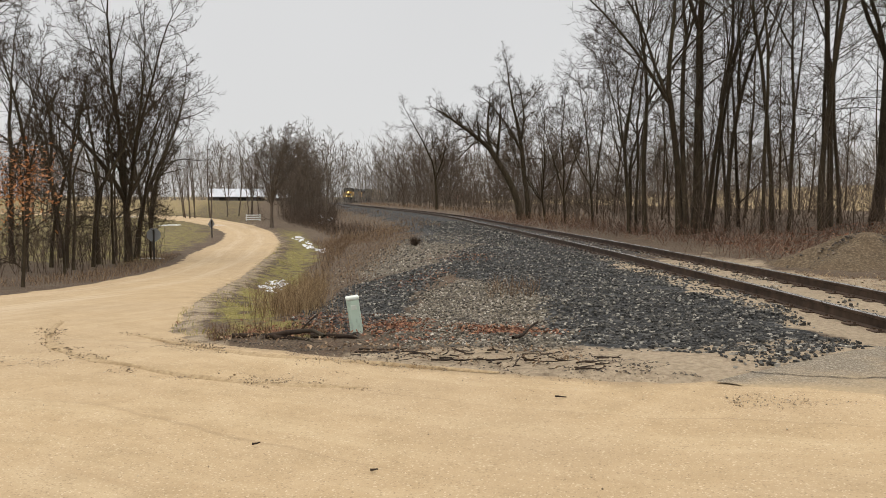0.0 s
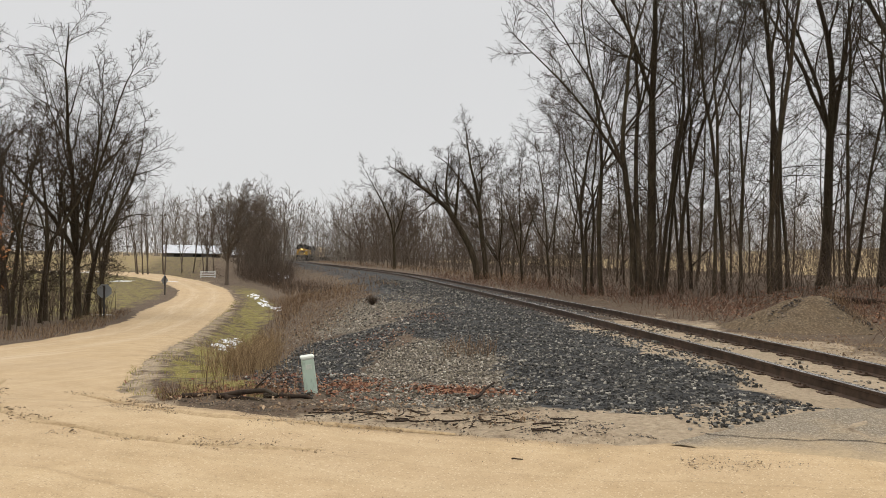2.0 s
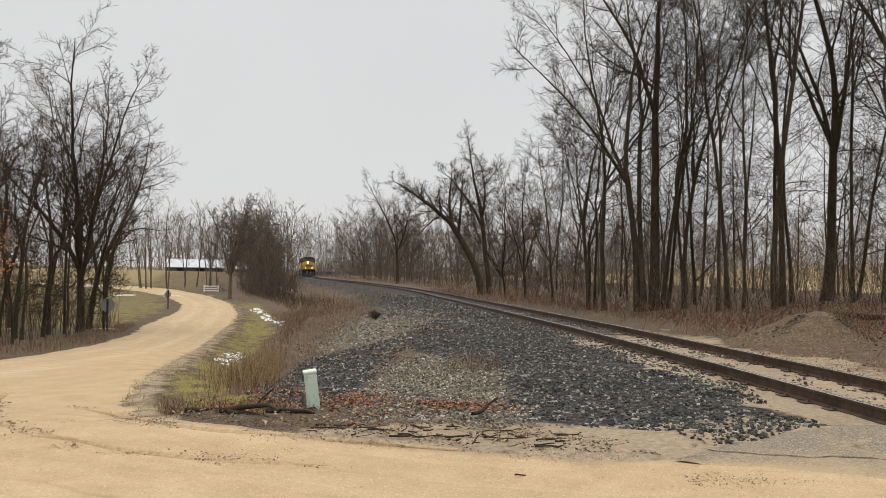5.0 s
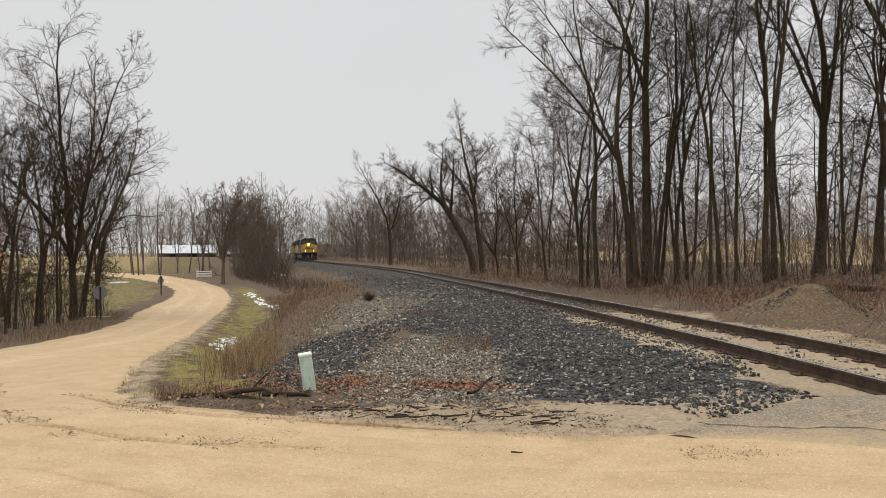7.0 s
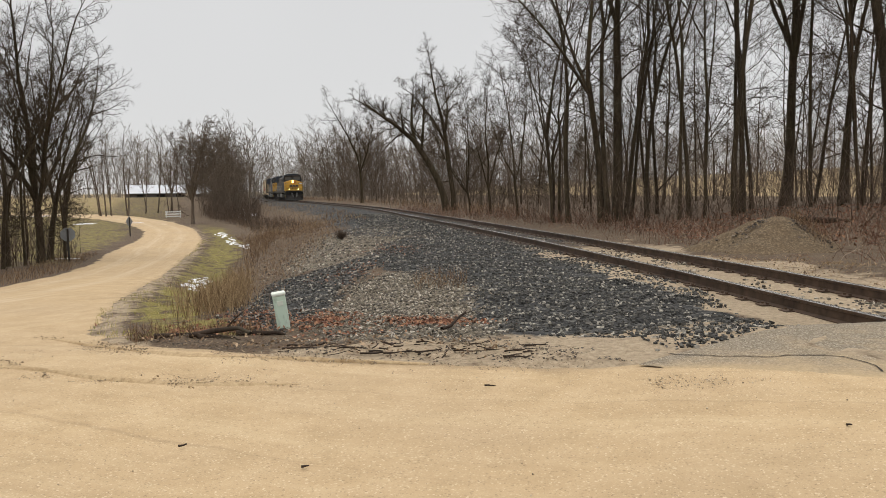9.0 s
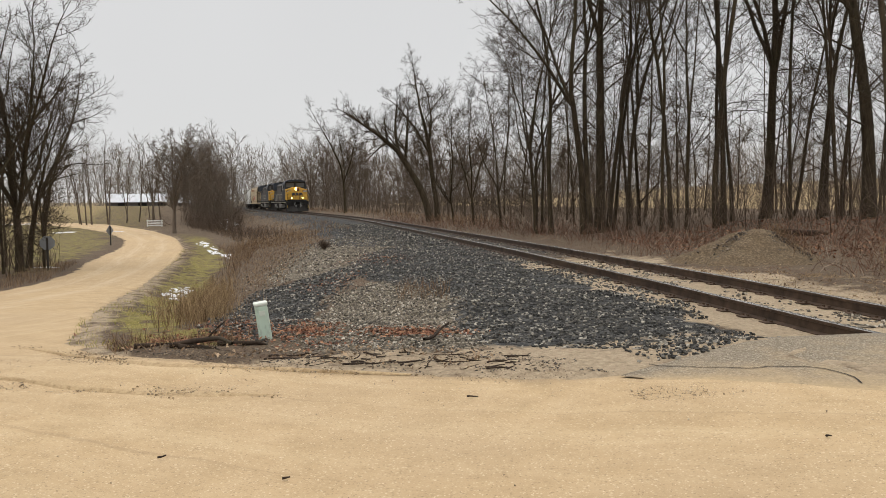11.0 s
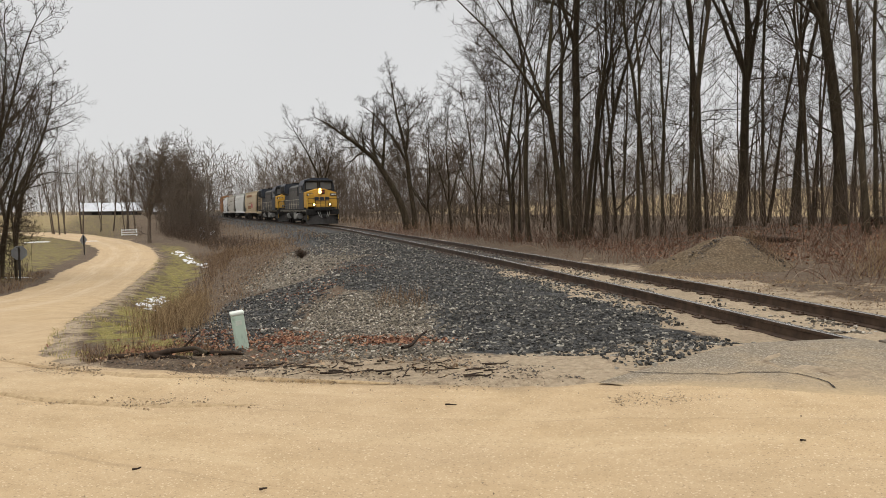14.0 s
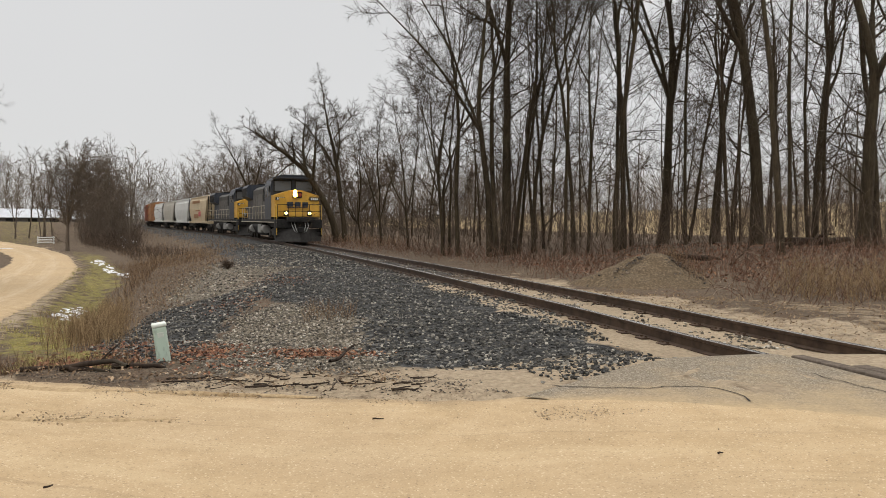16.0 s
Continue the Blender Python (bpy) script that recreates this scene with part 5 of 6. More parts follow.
q = scatter(rs, [(.7, 13), (1.5, 12.6), (1.7, 14.2), (.8, 14.6)], 130)
stalks("gravel_weeds", q, rs.uniform(.1, .3, len(q)), np.full(len(q), .004), 56, M_WEED, "thin dead weeds standing in the gravel", lean=.15, k=3, forks=2)

EDGE = [(9.2, 15), (10.5, 12.5), (16, 13), (24, 18), (24, 24), (14, 24), (11.2, 26), (8.8, 36), (6.2, 50), (3.5, 68), (1.6, 68), (4.6, 50), (6.6, 36), (8.0, 26), (7.6, 21)]
q = scatter(rs, EDGE, 4600, .4)
q = q[np.hypot(q[:, 0] - 9.3, q[:, 1] - 17.6) > 2.2]
stalks("brambles", q, rs.uniform(.25, .9, len(q)), np.full(len(q), .0065), 57, M_BRAMBLE, "tangled reddish brambles at the woods' edge", lean=.45, k=4, lift=-.12, forks=1, category="brambles", wig=.2)
UNDER = [(9.5, 27), (15, 23), (30, 22), (60, 50), (60, 90), (25, 95), (2, 110), (1, 80), (5.5, 56), (8, 40)]
q = scatter(rs, UNDER, 1700)
stalks("undergrowth", q, rs.uniform(.8, 4.6, len(q)) * rs.random(len(q)) ** .4, np.full(len(q), .013), 58, M_BRUSH, "thin bare saplings and undergrowth beneath the trees", lean=.14, k=3, forks=5, category="undergrowth")
q = scatter(rs, [(9.5, 26), (13, 22), (26, 19), (34, 34), (18, 42), (8, 46), (6.5, 50), (7, 40)], 1100)
stalks("undergrowth", q, rs.uniform(.5, 2.6, len(q)), np.full(len(q), .009), 67, M_BRUSH, "arching brown shrubs at the woods' edge", lean=.35, k=4, lift=-.06, forks=5, category="undergrowth", wig=.16)
q = scatter(rs, [(-1.6, 40), (-3.4, 58), (-6.4, 70), (-12.5, 95), (-17, 112), (-24, 122), (-19, 105), (-10.5, 72), (-8.5, 62), (-5, 46)], 2600, .4)
stalks("bank_weeds", q, rs.uniform(.1, .38, len(q)), np.full(len(q), .009), 68, M_WEED, "dead brown weeds on the far bank", lean=.25, k=3, forks=2)
LEFTBRUSH = [(-10.5, 22), (-11, 30), (-13, 38), (-17, 45), (-30, 45), (-28, 20), (-14, 16)]
q = scatter(rs, LEFTBRUSH, 1600)
stalks("undergrowth", q, rs.uniform(.4, 2.6, len(q)) * rs.random(len(q)) ** .5, np.full(len(q), .011), 59, M_BRUSH, "bare brush and saplings between the lane-side trees", lean=.2, k=3, forks=4, category="undergrowth")
q = scatter(rs, [(-8.6, 20), (-9.6, 27), (-12, 37), (-13.5, 37), (-11, 27), (-10.5, 20), (-13, 15.5), (-12, 13)], 2500)
stalks("verge_grass", q, rs.uniform(.06, .3, len(q)), np.full(len(q), .005), 60, M_WEED, "dry grass on the lane's verge", lean=.4, k=3, category="grass")


# thicket at the far curve, in the half-hazed bark colour
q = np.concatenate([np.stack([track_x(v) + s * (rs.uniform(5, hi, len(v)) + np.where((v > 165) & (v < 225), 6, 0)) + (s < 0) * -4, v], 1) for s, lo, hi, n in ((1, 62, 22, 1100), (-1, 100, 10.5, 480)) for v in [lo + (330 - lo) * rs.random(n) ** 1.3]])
stalks("thicket", q, rs.uniform(1.2, 4.8, len(q)) * (0.6 + q[:, 1] / 500), np.full(len(q), .026), 64, M_MIDHAZE_TWIG, "dense bare thicket along the far curve of the track", lean=.22, k=3, forks=7, category="thicket")
# far thickets and hedgerow, haze painted in by the pale bark colour
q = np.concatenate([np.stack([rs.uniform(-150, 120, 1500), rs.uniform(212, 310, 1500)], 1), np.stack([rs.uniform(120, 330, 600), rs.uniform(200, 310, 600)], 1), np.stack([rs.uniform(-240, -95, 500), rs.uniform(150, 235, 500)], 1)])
stalks("thicket", q, rs.uniform(5, 17, len(q)), np.full(len(q), .055), 65, M_HAZE_TWIG, "distant haze-grey wall of bare woods", lean=.07, k=3, forks=6, category="thicket", wig=.06)
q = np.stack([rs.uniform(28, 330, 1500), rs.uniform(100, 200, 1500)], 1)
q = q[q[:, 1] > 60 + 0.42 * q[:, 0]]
stalks("thicket", q, rs.uniform(2, 7, len(q)), np.full(len(q), .05), 66, M_HAZE_TWIG, "hedgerow of bare trees beyond the fields", lean=.16, k=3, forks=7, category="thicket")

q = scatter(rs, [(-15.0, 100), (-16.9, 110), (-22.5, 145), (-29, 150), (-20.6, 112), (-17.0, 100)], 200, .9)
low_edge = np.clip((-q[:, 0] / q[:, 1] - .135) / .03, .25, 1)
stalks("thicket", q, rs.uniform(3.5, 8.5, len(q)) * low_edge, np.full(len(q), .024), 69, M_MIDHAZE_TWIG, "tall dense brown thicket behind the roadside tree", lean=.07, k=4, forks=10, category="thicket", wig=.07)


q = scatter(rs, [(-12, 90), (-17.5, 90), (-20.5, 106), (-26, 140), (-19, 140), (-14, 106)], 900, .3)
stalks("ditch_brush", q, rs.uniform(.5, 2.2, len(q)), np.full(len(q), .014), 97, M_BRUSH, "tangled brown brush at the foot of the thicket", lean=.3, k=4, forks=6, category="brush")
for s_side, lo, hi, seed, text in ((1, 2.6, 6.5, 98, "dry tan grass and weeds beside the far rails"), (-1, 3.4, 8.5, 99, "dead weeds on the shoulder of the far track")):
    v = 46 + 150 * rs.random(1500) ** 1.4
    q = np.stack([track_x(v) + s_side * rs.uniform(lo, hi, len(v)), v], 1)
    stalks("track_weeds", q, rs.uniform(.12, .5, len(q)) * (1.3 if s_side > 0 else .75), np.full(len(q), .011), seed, M_WEED, text, lean=.3, k=3, forks=3)


M_STRAW = blade_mat("flattened_straw", (0.0, (.14, .085, .042)), (.5, (.3, .205, .11)), (1.0, (.5, .37, .22)))
q = scatter(rs, [(7.3, 7.6), (12, 6), (17, 10), (16, 12.5), (10.5, 12.6), (9.3, 14.5), (8.2, 16.5), (7.0, 17.5), (6.6, 20), (6.3, 20), (6.8, 13)], 6500, .15)
q = q[wobble(q[:, 0], q[:, 1], 1.4, 6) + rs.normal(0, .5, len(q)) > -.3]
stalks("dry_grass", q, rs.uniform(.05, .17, len(q)), np.full(len(q), .0045), 101, M_STRAW, "flattened straw-coloured grass beside the crossing", lean=1.6, k=3, category="grass")
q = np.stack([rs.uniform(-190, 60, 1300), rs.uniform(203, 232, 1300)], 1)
stalks("thicket", q, rs.uniform(1.2, 4.5, len(q)), np.full(len(q), .06), 102, M_HAZE_TWIG, "low haze-grey brush along the distant woods", lean=.3, k=3, forks=4, category="thicket")


# ---- dead leaves ----
def leaves(name, xy, size, seed, mat, label, z=None):
    rng = np.random.default_rng(seed)
    n = len(xy)
    base = np.array([(-.5, 0, 0), (0, -.28, .07), (.5, 0, 0), (0, .28, .07)])
    V = np.repeat(base[None], n, 0) * np.asarray(size)[:, None, None]
    eul = rng.normal(0, .45, (n, 2))
    a = rng.uniform(0, 6.28, n)
    x, y, zz = V[..., 0], V[..., 1], V[..., 2]
    zz = zz + x * eul[:, :1] + y * eul[:, 1:]
    X = x * np.cos(a)[:, None] - y * np.sin(a)[:, None] + xy[:, :1]
    Y = x * np.sin(a)[:, None] + y * np.cos(a)[:, None] + xy[:, 1:2]
    g = ground_z(xy[:, 0], xy[:, 1]) + 0.03 * wobble(xy[:, 0], xy[:, 1], 1.9) + 0.02 * wobble(xy[:, 0], xy[:, 1], 5.3, 3) + 0.03 if z is None else z
    me = quick_mesh(name, np.stack([X, Y, zz + g[:, None]], -1).reshape(-1, 3), np.arange(4 * n).reshape(n, 4), mat, smooth=False)
    return me


M_LEAF = blade_mat("russet_dead_leaves", (0.0, (0.08, 0.032, 0.02)), (0.5, (0.19, 0.08, 0.046)), (1.0, (0.36, 0.2, 0.115)))
M_LEAF2 = blade_mat("brown_leaf_litter", (0.0, (0.06, 0.035, 0.02)), (0.5, (0.22, 0.145, 0.085)), (1.0, (0.42, 0.31, 0.2)))
spots = [(-1.95, 9.75, .3, .22, 420), (-1.6, 11.2, .35, .6, 420), (-.62, 10.5, .22, .45, 800), (.78, 10.05, .34, .22, 1000), (-.55, 17.0, .4, .8, 260), (.5, 21.4, .5, 1.0, 260), (-1.5, 10.2, .6, .35, 300), (-.35, 9.3, .3, .25, 120)]
q = np.concatenate([np.array([x, y]) + rs.normal(size=(n, 2)) * np.array([sx, sy]) for x, y, sx, sy, n in spots])
tagged(new("dead_leaves", leaves("dead_leaves", q, rs.uniform(.025, .06, len(q)), 61, M_LEAF, "")), "drifts of russet dead leaves on gravel", "leaves", kind="stuff")
q = np.concatenate([scatter(rs, [(-3, 9.4), (-1, 9.2), (1.5, 8.4), (1.2, 7.2), (-.9, 8.1)], 500), scatter(rs, BANK, 2600), scatter(rs, [(7.8, 17), (9.5, 12), (16, 11), (24, 18), (22, 26), (10, 26), (8, 22)], 4200), scatter(rs, [(7.6, 7.5), (12, 6), (16, 10), (9.5, 13), (7.8, 17), (7.0, 17), (7.2, 11)], 3000)])
tagged(new("dead_leaves", leaves("dead_leaves", q, rs.uniform(.025, .06, len(q)) * np.where(q[:, 0] > 7, .95, 1), 62, M_LEAF2, "")), "scattered brown leaf litter", "leaves", kind="stuff")

q = scatter(rs, [(9, 21), (11, 18.5), (15, 15), (26, 17), (32, 30), (16, 33), (9, 29)], 6500)
tagged(new("dead_leaves", leaves("dead_leaves", q, rs.uniform(.06, .13, len(q)), 103, M_LEAF, "")), "russet leaf litter on the floor of the woods", "leaves", kind="stuff")
q = np.concatenate([scatter(rs, [(10.6, 13.2), (12.5, 12.6), (14, 14), (12, 16), (10.8, 15.5)], 420, .2), scatter(rs, [(13.5, 12.6), (18, 14), (19, 17), (14, 15.5)], 420, .3)])
stalks("tall_weeds", q, rs.uniform(.3, .85, len(q)), np.full(len(q), .0055), 104, M_STALK, "dry tan weeds standing among the brambles", lean=.28, k=4, forks=3)

# ---- driftwood along the road's edge ----
M_WOOD = make_bark("wet_dead_wood", (0.014, 0.009, 0.006), (0.06, 0.04, 0.027))
rk = np.random.default_rng(71)


def stick(x, y, length, r, turn, seed, name="stick", label="broken dead stick lying at the road's edge", category="stick", group="driftwood"):
    rng = np.random.default_rng(seed)
    way = np.array([[math.cos(turn), math.sin(turn), 0.0]])
    P, R = grow(rng, np.array([[0, 0, 0.0]]) - way * length / 2, way, np.array([length]), np.array([r]), 8, .24, 0, .5)
    P[..., 2] *= .25
    P[..., 2] += r * .7
    groups = [(P, R, 7)]
    if length > .5:
        P1, R1 = sprout(rng, P, R, 2, .3, 50, .25, .5, 4, .2, 0)
        P1[..., 2] = np.maximum(P1[..., 2], r * .3)
        groups.append((P1, R1, 5))
    ob = put(name, tubes(name, groups, M_WOOD), m=pose(x, y, float(ground_z(x, y)) + 0.015))
    return tagged(ob, label, category, group)


stick(-1.42, 9.28, 1.25, .036, .04, 80, "fallen_log", "dark rotting log lying across the foot of the bank", "log", "")
stick(-1.15, 9.33, .8, .032, -.08, 85, label="dark dead limb lying across the log")
stick(-1.65, 9.22, .6, .038, .12, 82, label="dark dead limb lying across the log")
stick(-2.2, 9.25, .5, .035, -.1, 79)
stick(1.15, 9.5, .8, .022, .55, 78)
for i in range(60):
    x = rk.uniform(-.9, 1.85)
    e = float(np.interp(x, front[:, 0], front[:, 1]))
    stick(x, e + rk.uniform(.12, .95), rk.uniform(.06, .36), rk.uniform(.004, .012), rk.normal(.15, .5), 300 + i)
for x, y, ln in ((.95, 6.3, .13), (-1.2, 5.1, .06), (2.9, 4.6, .05), (-4.2, 7.3, .08), (-.4, 4.6, .05)):
    stick(x, y, ln, .008, .1, int(400 + x * 10), label="small dark twig lying on the dirt road")

stick(21.8, 28.2, 3.2, .2, .2, 83, "fallen_log", "fallen trunk lying among leaves in the woods", "log", "")
stick(14.5, 24.2, 2.4, .12, -.3, 84, "fallen_log", "fallen trunk lying among leaves in the woods", "log", "")

# ---- green service pedestal ----
M_PED = Mat("pale_green_plastic", 0.5, 0, 0.4)
pc = M_PED.mix(M_PED.level(M_PED.noise(14, 5, 0.7, stretch=(1, 1, .35)), .52, .72, 0, .75), (0.47, 0.585, 0.49), (0.16, 0.19, 0.15))
M_PED.color(M_PED.mix(M_PED.level(M_PED.noise(4, 4), .4, .7, 0, .5), pc, (0.60, 0.68, 0.60)))
M_PED = M_PED.m
ped = new("utility_pedestal")
tagged(ped, "pale green plastic utility pedestal, leaning and stained", "utility pedestal")
bm = bmesh.new()
box(bm, -.075, .075, -.06, .06, -.12, .425, .022)
part("post", bm, M_PED, ped, smooth=False)
bm = bmesh.new()
box(bm, -.083, .083, -.068, .068, .422, .462, .016)
part("cap", bm, simple("whitened_green_cap", (0.66, 0.70, 0.64), .5, 0, .1), ped, "pale weathered cap")
bm = bmesh.new()
box(bm, -.035, .035, -.064, -.058, .30, .36, .002)
part("label_plate", bm, simple("faded_label", (0.55, 0.6, 0.53), .6), ped)
ped.matrix_basis = pose(-1.07, 9.93, float(ground_z(-1.07, 9.93)), 3, -8, 12)

# ---- heap of earth beyond the track ----
def heap(cx, cy, rx, ry, h):
    n, m = 34, 72
    r = np.linspace(0, 1, n)[:, None]
    a = np.linspace(0, 2 * np.pi, m, endpoint=False)[None]
    k = 1 + .13 * np.sin(3 * a + 1) + .08 * np.sin(5 * a)
    X, Y = cx + np.where(np.cos(a) < 0, 1.4, .95) * rx * r * k * np.cos(a), cy + ry * r * k * np.sin(a)
    prof = np.where(r < .22, 1 - .35 * (r / .22) ** 2 * .3, 0) + np.where(r >= .22, .9 * (1 - (r - .22) / .78) ** 1.15, 0)
    Z = ground_z(X, Y) - .05 + h * prof + .035 * wobble(X, Y, 3.5) * (r < .97) + .02 * wobble(X, Y, 9)
    idx = np.arange(n * m).reshape(n, m)
    nx = np.roll(idx, -1, 1)
    F = np.stack([idx[:-1], idx[1:], nx[1:], nx[:-1]], -1).reshape(-1, 4)
    mt = Mat("heaped_sandy_earth", .95)
    c = mt.ramp(mt.noise(18, 6, .7), (.3, (.035, .025, .016)), (.52, (.135, .098, .06)), (.75, (.32, .25, .16)))
    mt.color(mt.mix(mt.level(mt.noise(1.6, 4), .45, .65, 0, .4), c, (.14, .095, .055)))
    mt.bump(mt.noise(30, 5), .8, .05)
    me = quick_mesh("earth_heap", np.stack([X, Y, Z], -1).reshape(-1, 3), F, mt.m)
    tagged(new("dirt_mound", me), "mound of tan earth grown over with dry grass", "dirt mound")


heap(9.65, 18.3, 1.65, 1.45, .80)
q = np.array([9.6, 18.3]) + rs.normal(size=(900, 2)) * np.array([.62, .55])
hr = np.hypot((q[:, 0] - 9.65) / np.where(q[:, 0] < 9.65, 2.31, 1.57), (q[:, 1] - 18.3) / 1.45)
q, hr = q[hr < .9], hr[hr < .9]
lift_z = -.02 + .80 * np.where(hr < .22, 1 - .105 * (hr / .22) ** 2, .9 * np.clip(1 - (hr - .22) / .78, 0, 1) ** 1.15) - .06
tagged(new("clods", stones_mesh("clods", q, rs.uniform(.015, .06, len(q)), 95, M_CHIP, extra=lift_z)), "clods and stones on the mound", "clods", kind="stuff")
far = q[:, 0] > 9.9
stalks("mound_weeds", q[far], rs.uniform(.08, .4, far.sum()), np.full(far.sum(), .005), 96, M_WEED, "dry weeds growing on the mound", extra=lift_z[far], lean=.3, k=3, forks=2)

# ---- asphalt at the crossing ----
M_ASPH = Mat("old_grey_asphalt", .9)
ac = M_ASPH.ramp(M_ASPH.cells(75), (.1, (.07, .062, .05)), (.6, (.17, .15, .122)), (.95, (.38, .34, .28)))
sandy = M_ASPH.math("ADD", M_ASPH.attr("worn"), M_ASPH.math("SUBTRACT", M_ASPH.noise(2.4, 6, .65), .5))
M_ASPH.color(M_ASPH.mix(M_ASPH.level(sandy, .05, .7, 0.2, 1), ac, M_ASPH.ramp(M_ASPH.noise(30, 5, .7), (.3, (.33, .245, .14)), (.7, (.48, .36, .215)))))
M_ASPH.bump(M_ASPH.cells(75, "Distance"), .4, .008)
M_ASPH = M_ASPH.m
pave = strip("pavement", [(2.25, 6.62), (2.9, 7.0), (3.6, 7.5), (4.35, 8.02), (5.5, 8.1)], [(2.5, 6.3), (3.0, 5.8), (3.6, 5.0), (4.6, 3.4), (5.85, 1.5)], 80, 40, .009, "worn grey asphalt apron of the level crossing", M_ASPH, "pavement")
strip("pavement", [(5.62, 7.0), (5.75, 6.2), (5.95, 4.0), (6.2, 1.0)], [(6.5, 7.4), (6.7, 6.2), (6.85, 4.0), (7.1, 1.0)], 40, 10, -.012, "worn grey asphalt between the rails", M_ASPH, "pavement")


def crack(pts, w, seed):
    p = resample(pts, 40)
    p[:, 0] += .03 * wobble(p[:, 0], p[:, 1], 9, seed)
    p[:, 1] += .03 * wobble(p[:, 0], p[:, 1], 11, seed + 1)
    d = unit(np.gradient(p, axis=0))
    nn = np.stack([-d[:, 1], d[:, 0]], 1) * (w * (.5 + .5 * np.abs(wobble(p[:, 0], p[:, 1], 20, seed))))[:, None]
    V = np.concatenate([p - nn, p + nn])
    z = ground_z(V[:, 0], V[:, 1]) + .015 + .012 * wobble(V[:, 0], V[:, 1], 1.7)
    i = np.arange(39)
    me = quick_mesh("crack", np.concatenate([V, z[:, None]], 1), np.stack([i, i + 1, i + 41, i + 40], 1), M_BLACKSOIL)
    put("crack", me, pave, "dark open crack")


M_BLACKSOIL = simple("dark_soil_in_crack", (.04, .032, .025), .95)
crack([(2.6, 6.85), (3.0, 6.55), (3.3, 6.42), (3.8, 6.38), (3.95, 6.1), (3.85, 5.7)], .012, 3)
crack([(5.1, 6.6), (5.12, 6.1), (5.14, 5.5), (5.2, 4.8)], .01, 6)
M_PLANK = make_bark("weathered_crossing_timber", (.06, .045, .035), (.2, .16, .125))
for u0, w, y0, y1 in ((-.62, .16, 3.2, 7.55), (-.44, .18, 2.6, 6.9)):
    bm = bmesh.new()
    box(bm, 0, w, 0, y1 - y0, -.2, .0, .015)
    ob = part("crossing_timber", bm, M_PLANK, None)
    ob.matrix_basis = pose(float(track_x(y0)) + u0, y0, float(rail_z(y0)) + .018, 0, 0, 3.6)
    tagged(ob, "weathered timber beside the rail at the crossing", "timber", "crossing timbers")

# ---- shrub on the shoulder ----
def shrub(x, y, h, seed, label, n=40, r=.008):
    rng = np.random.default_rng(seed)
    S = np.zeros((n, 3))
    way = np.concatenate([rng.normal(0, .6, (n, 2)), np.ones((n, 1))], 1)
    P, R = grow(rng, S, way, h * rng.uniform(.6, 1.1, n), np.full(n, r), 4, .15, .05)
    P1, R1 = sprout(rng, P, R, 6, .2, 40, .5, .8, 3, .2, .05, least=r * .7)
    ob = put("shrub", tubes("shrub", [(P, R, 3), (P1, R1, 3)], M_BRUSH), m=pose(x, y, float(ground_z(x, y))))
    tagged(ob, label, "shrub")


shrub(-1.04, 29.8, .36, 5, "small dark leafless shrub on the gravel shoulder", 60, .009)

# ---- old snow ----
M_SNOW = Mat("old_snow", .7)
M_SNOW.color(M_SNOW.ramp(M_SNOW.noise(6, 5), (.3, (.55, .56, .58)), (.6, (.82, .83, .85))))
M_SNOW = M_SNOW.m


def snow(cx, cy, sx, sy, n, seed, turn=0.0, h=.02):
    """A few separate thin patches of snow round (cx, cy)."""
    rng = random.Random(seed)
    for _ in range(n):
        a, b = rng.gauss(0, sx), rng.gauss(0, sy)
        x, y = cx + a * math.cos(turn) - b * math.sin(turn), cy + a * math.sin(turn) + b * math.cos(turn)
        ra, rb = sx * rng.uniform(.2, .65), sy * rng.uniform(.02, .1)
        V, F, m = [(x, y, float(ground_z(x, y)) + h + .035)], [], 22
        for ring, dz in ((.6, h + .025), (1.0, -.02)):
            for j in range(m):
                w = j / m * 6.283
                k = ring * (1 + .3 * math.sin(3 * w + seed + x) + .22 * math.sin(7 * w + y)) * rng.uniform(.85, 1.1)
                px = x + ra * k * math.cos(w) * math.cos(turn) - rb * k * math.sin(w) * math.sin(turn)
                py = y + ra * k * math.cos(w) * math.sin(turn) + rb * k * math.sin(w) * math.cos(turn)
                V.append((px, py, float(ground_z(px, py)) + dz))
        for j in range(m):
            i, k = 1 + j, 1 + (j + 1) % m
            F += [(0, i, k), (i, i + m, k + m), (i, k + m, k)]
        tagged(new("snow_patch", quick_mesh("snow_patch", V, F, M_SNOW)), "thin remnant of melting white snow on the ground", "snow", "snow patches")


# ---- barn, fence and road signs in the distance ----
M_ROOF = Mat("pale_metal_roof", .5, .2)
M_ROOF.color(M_ROOF.ramp(M_ROOF.noise(1.2, 5, stretch=(1, .1, 1)), (.3, (.42, .44, .47)), (.7, (.56, .58, .62))))
M_ROOF = M_ROOF.m
M_WALL_D = simple("dark_barn_boards", (.11, .10, .095), .9, 0, .4, 2)
M_WHITE = simple("white_paint", (.72, .72, .70), .6, 0, .1)


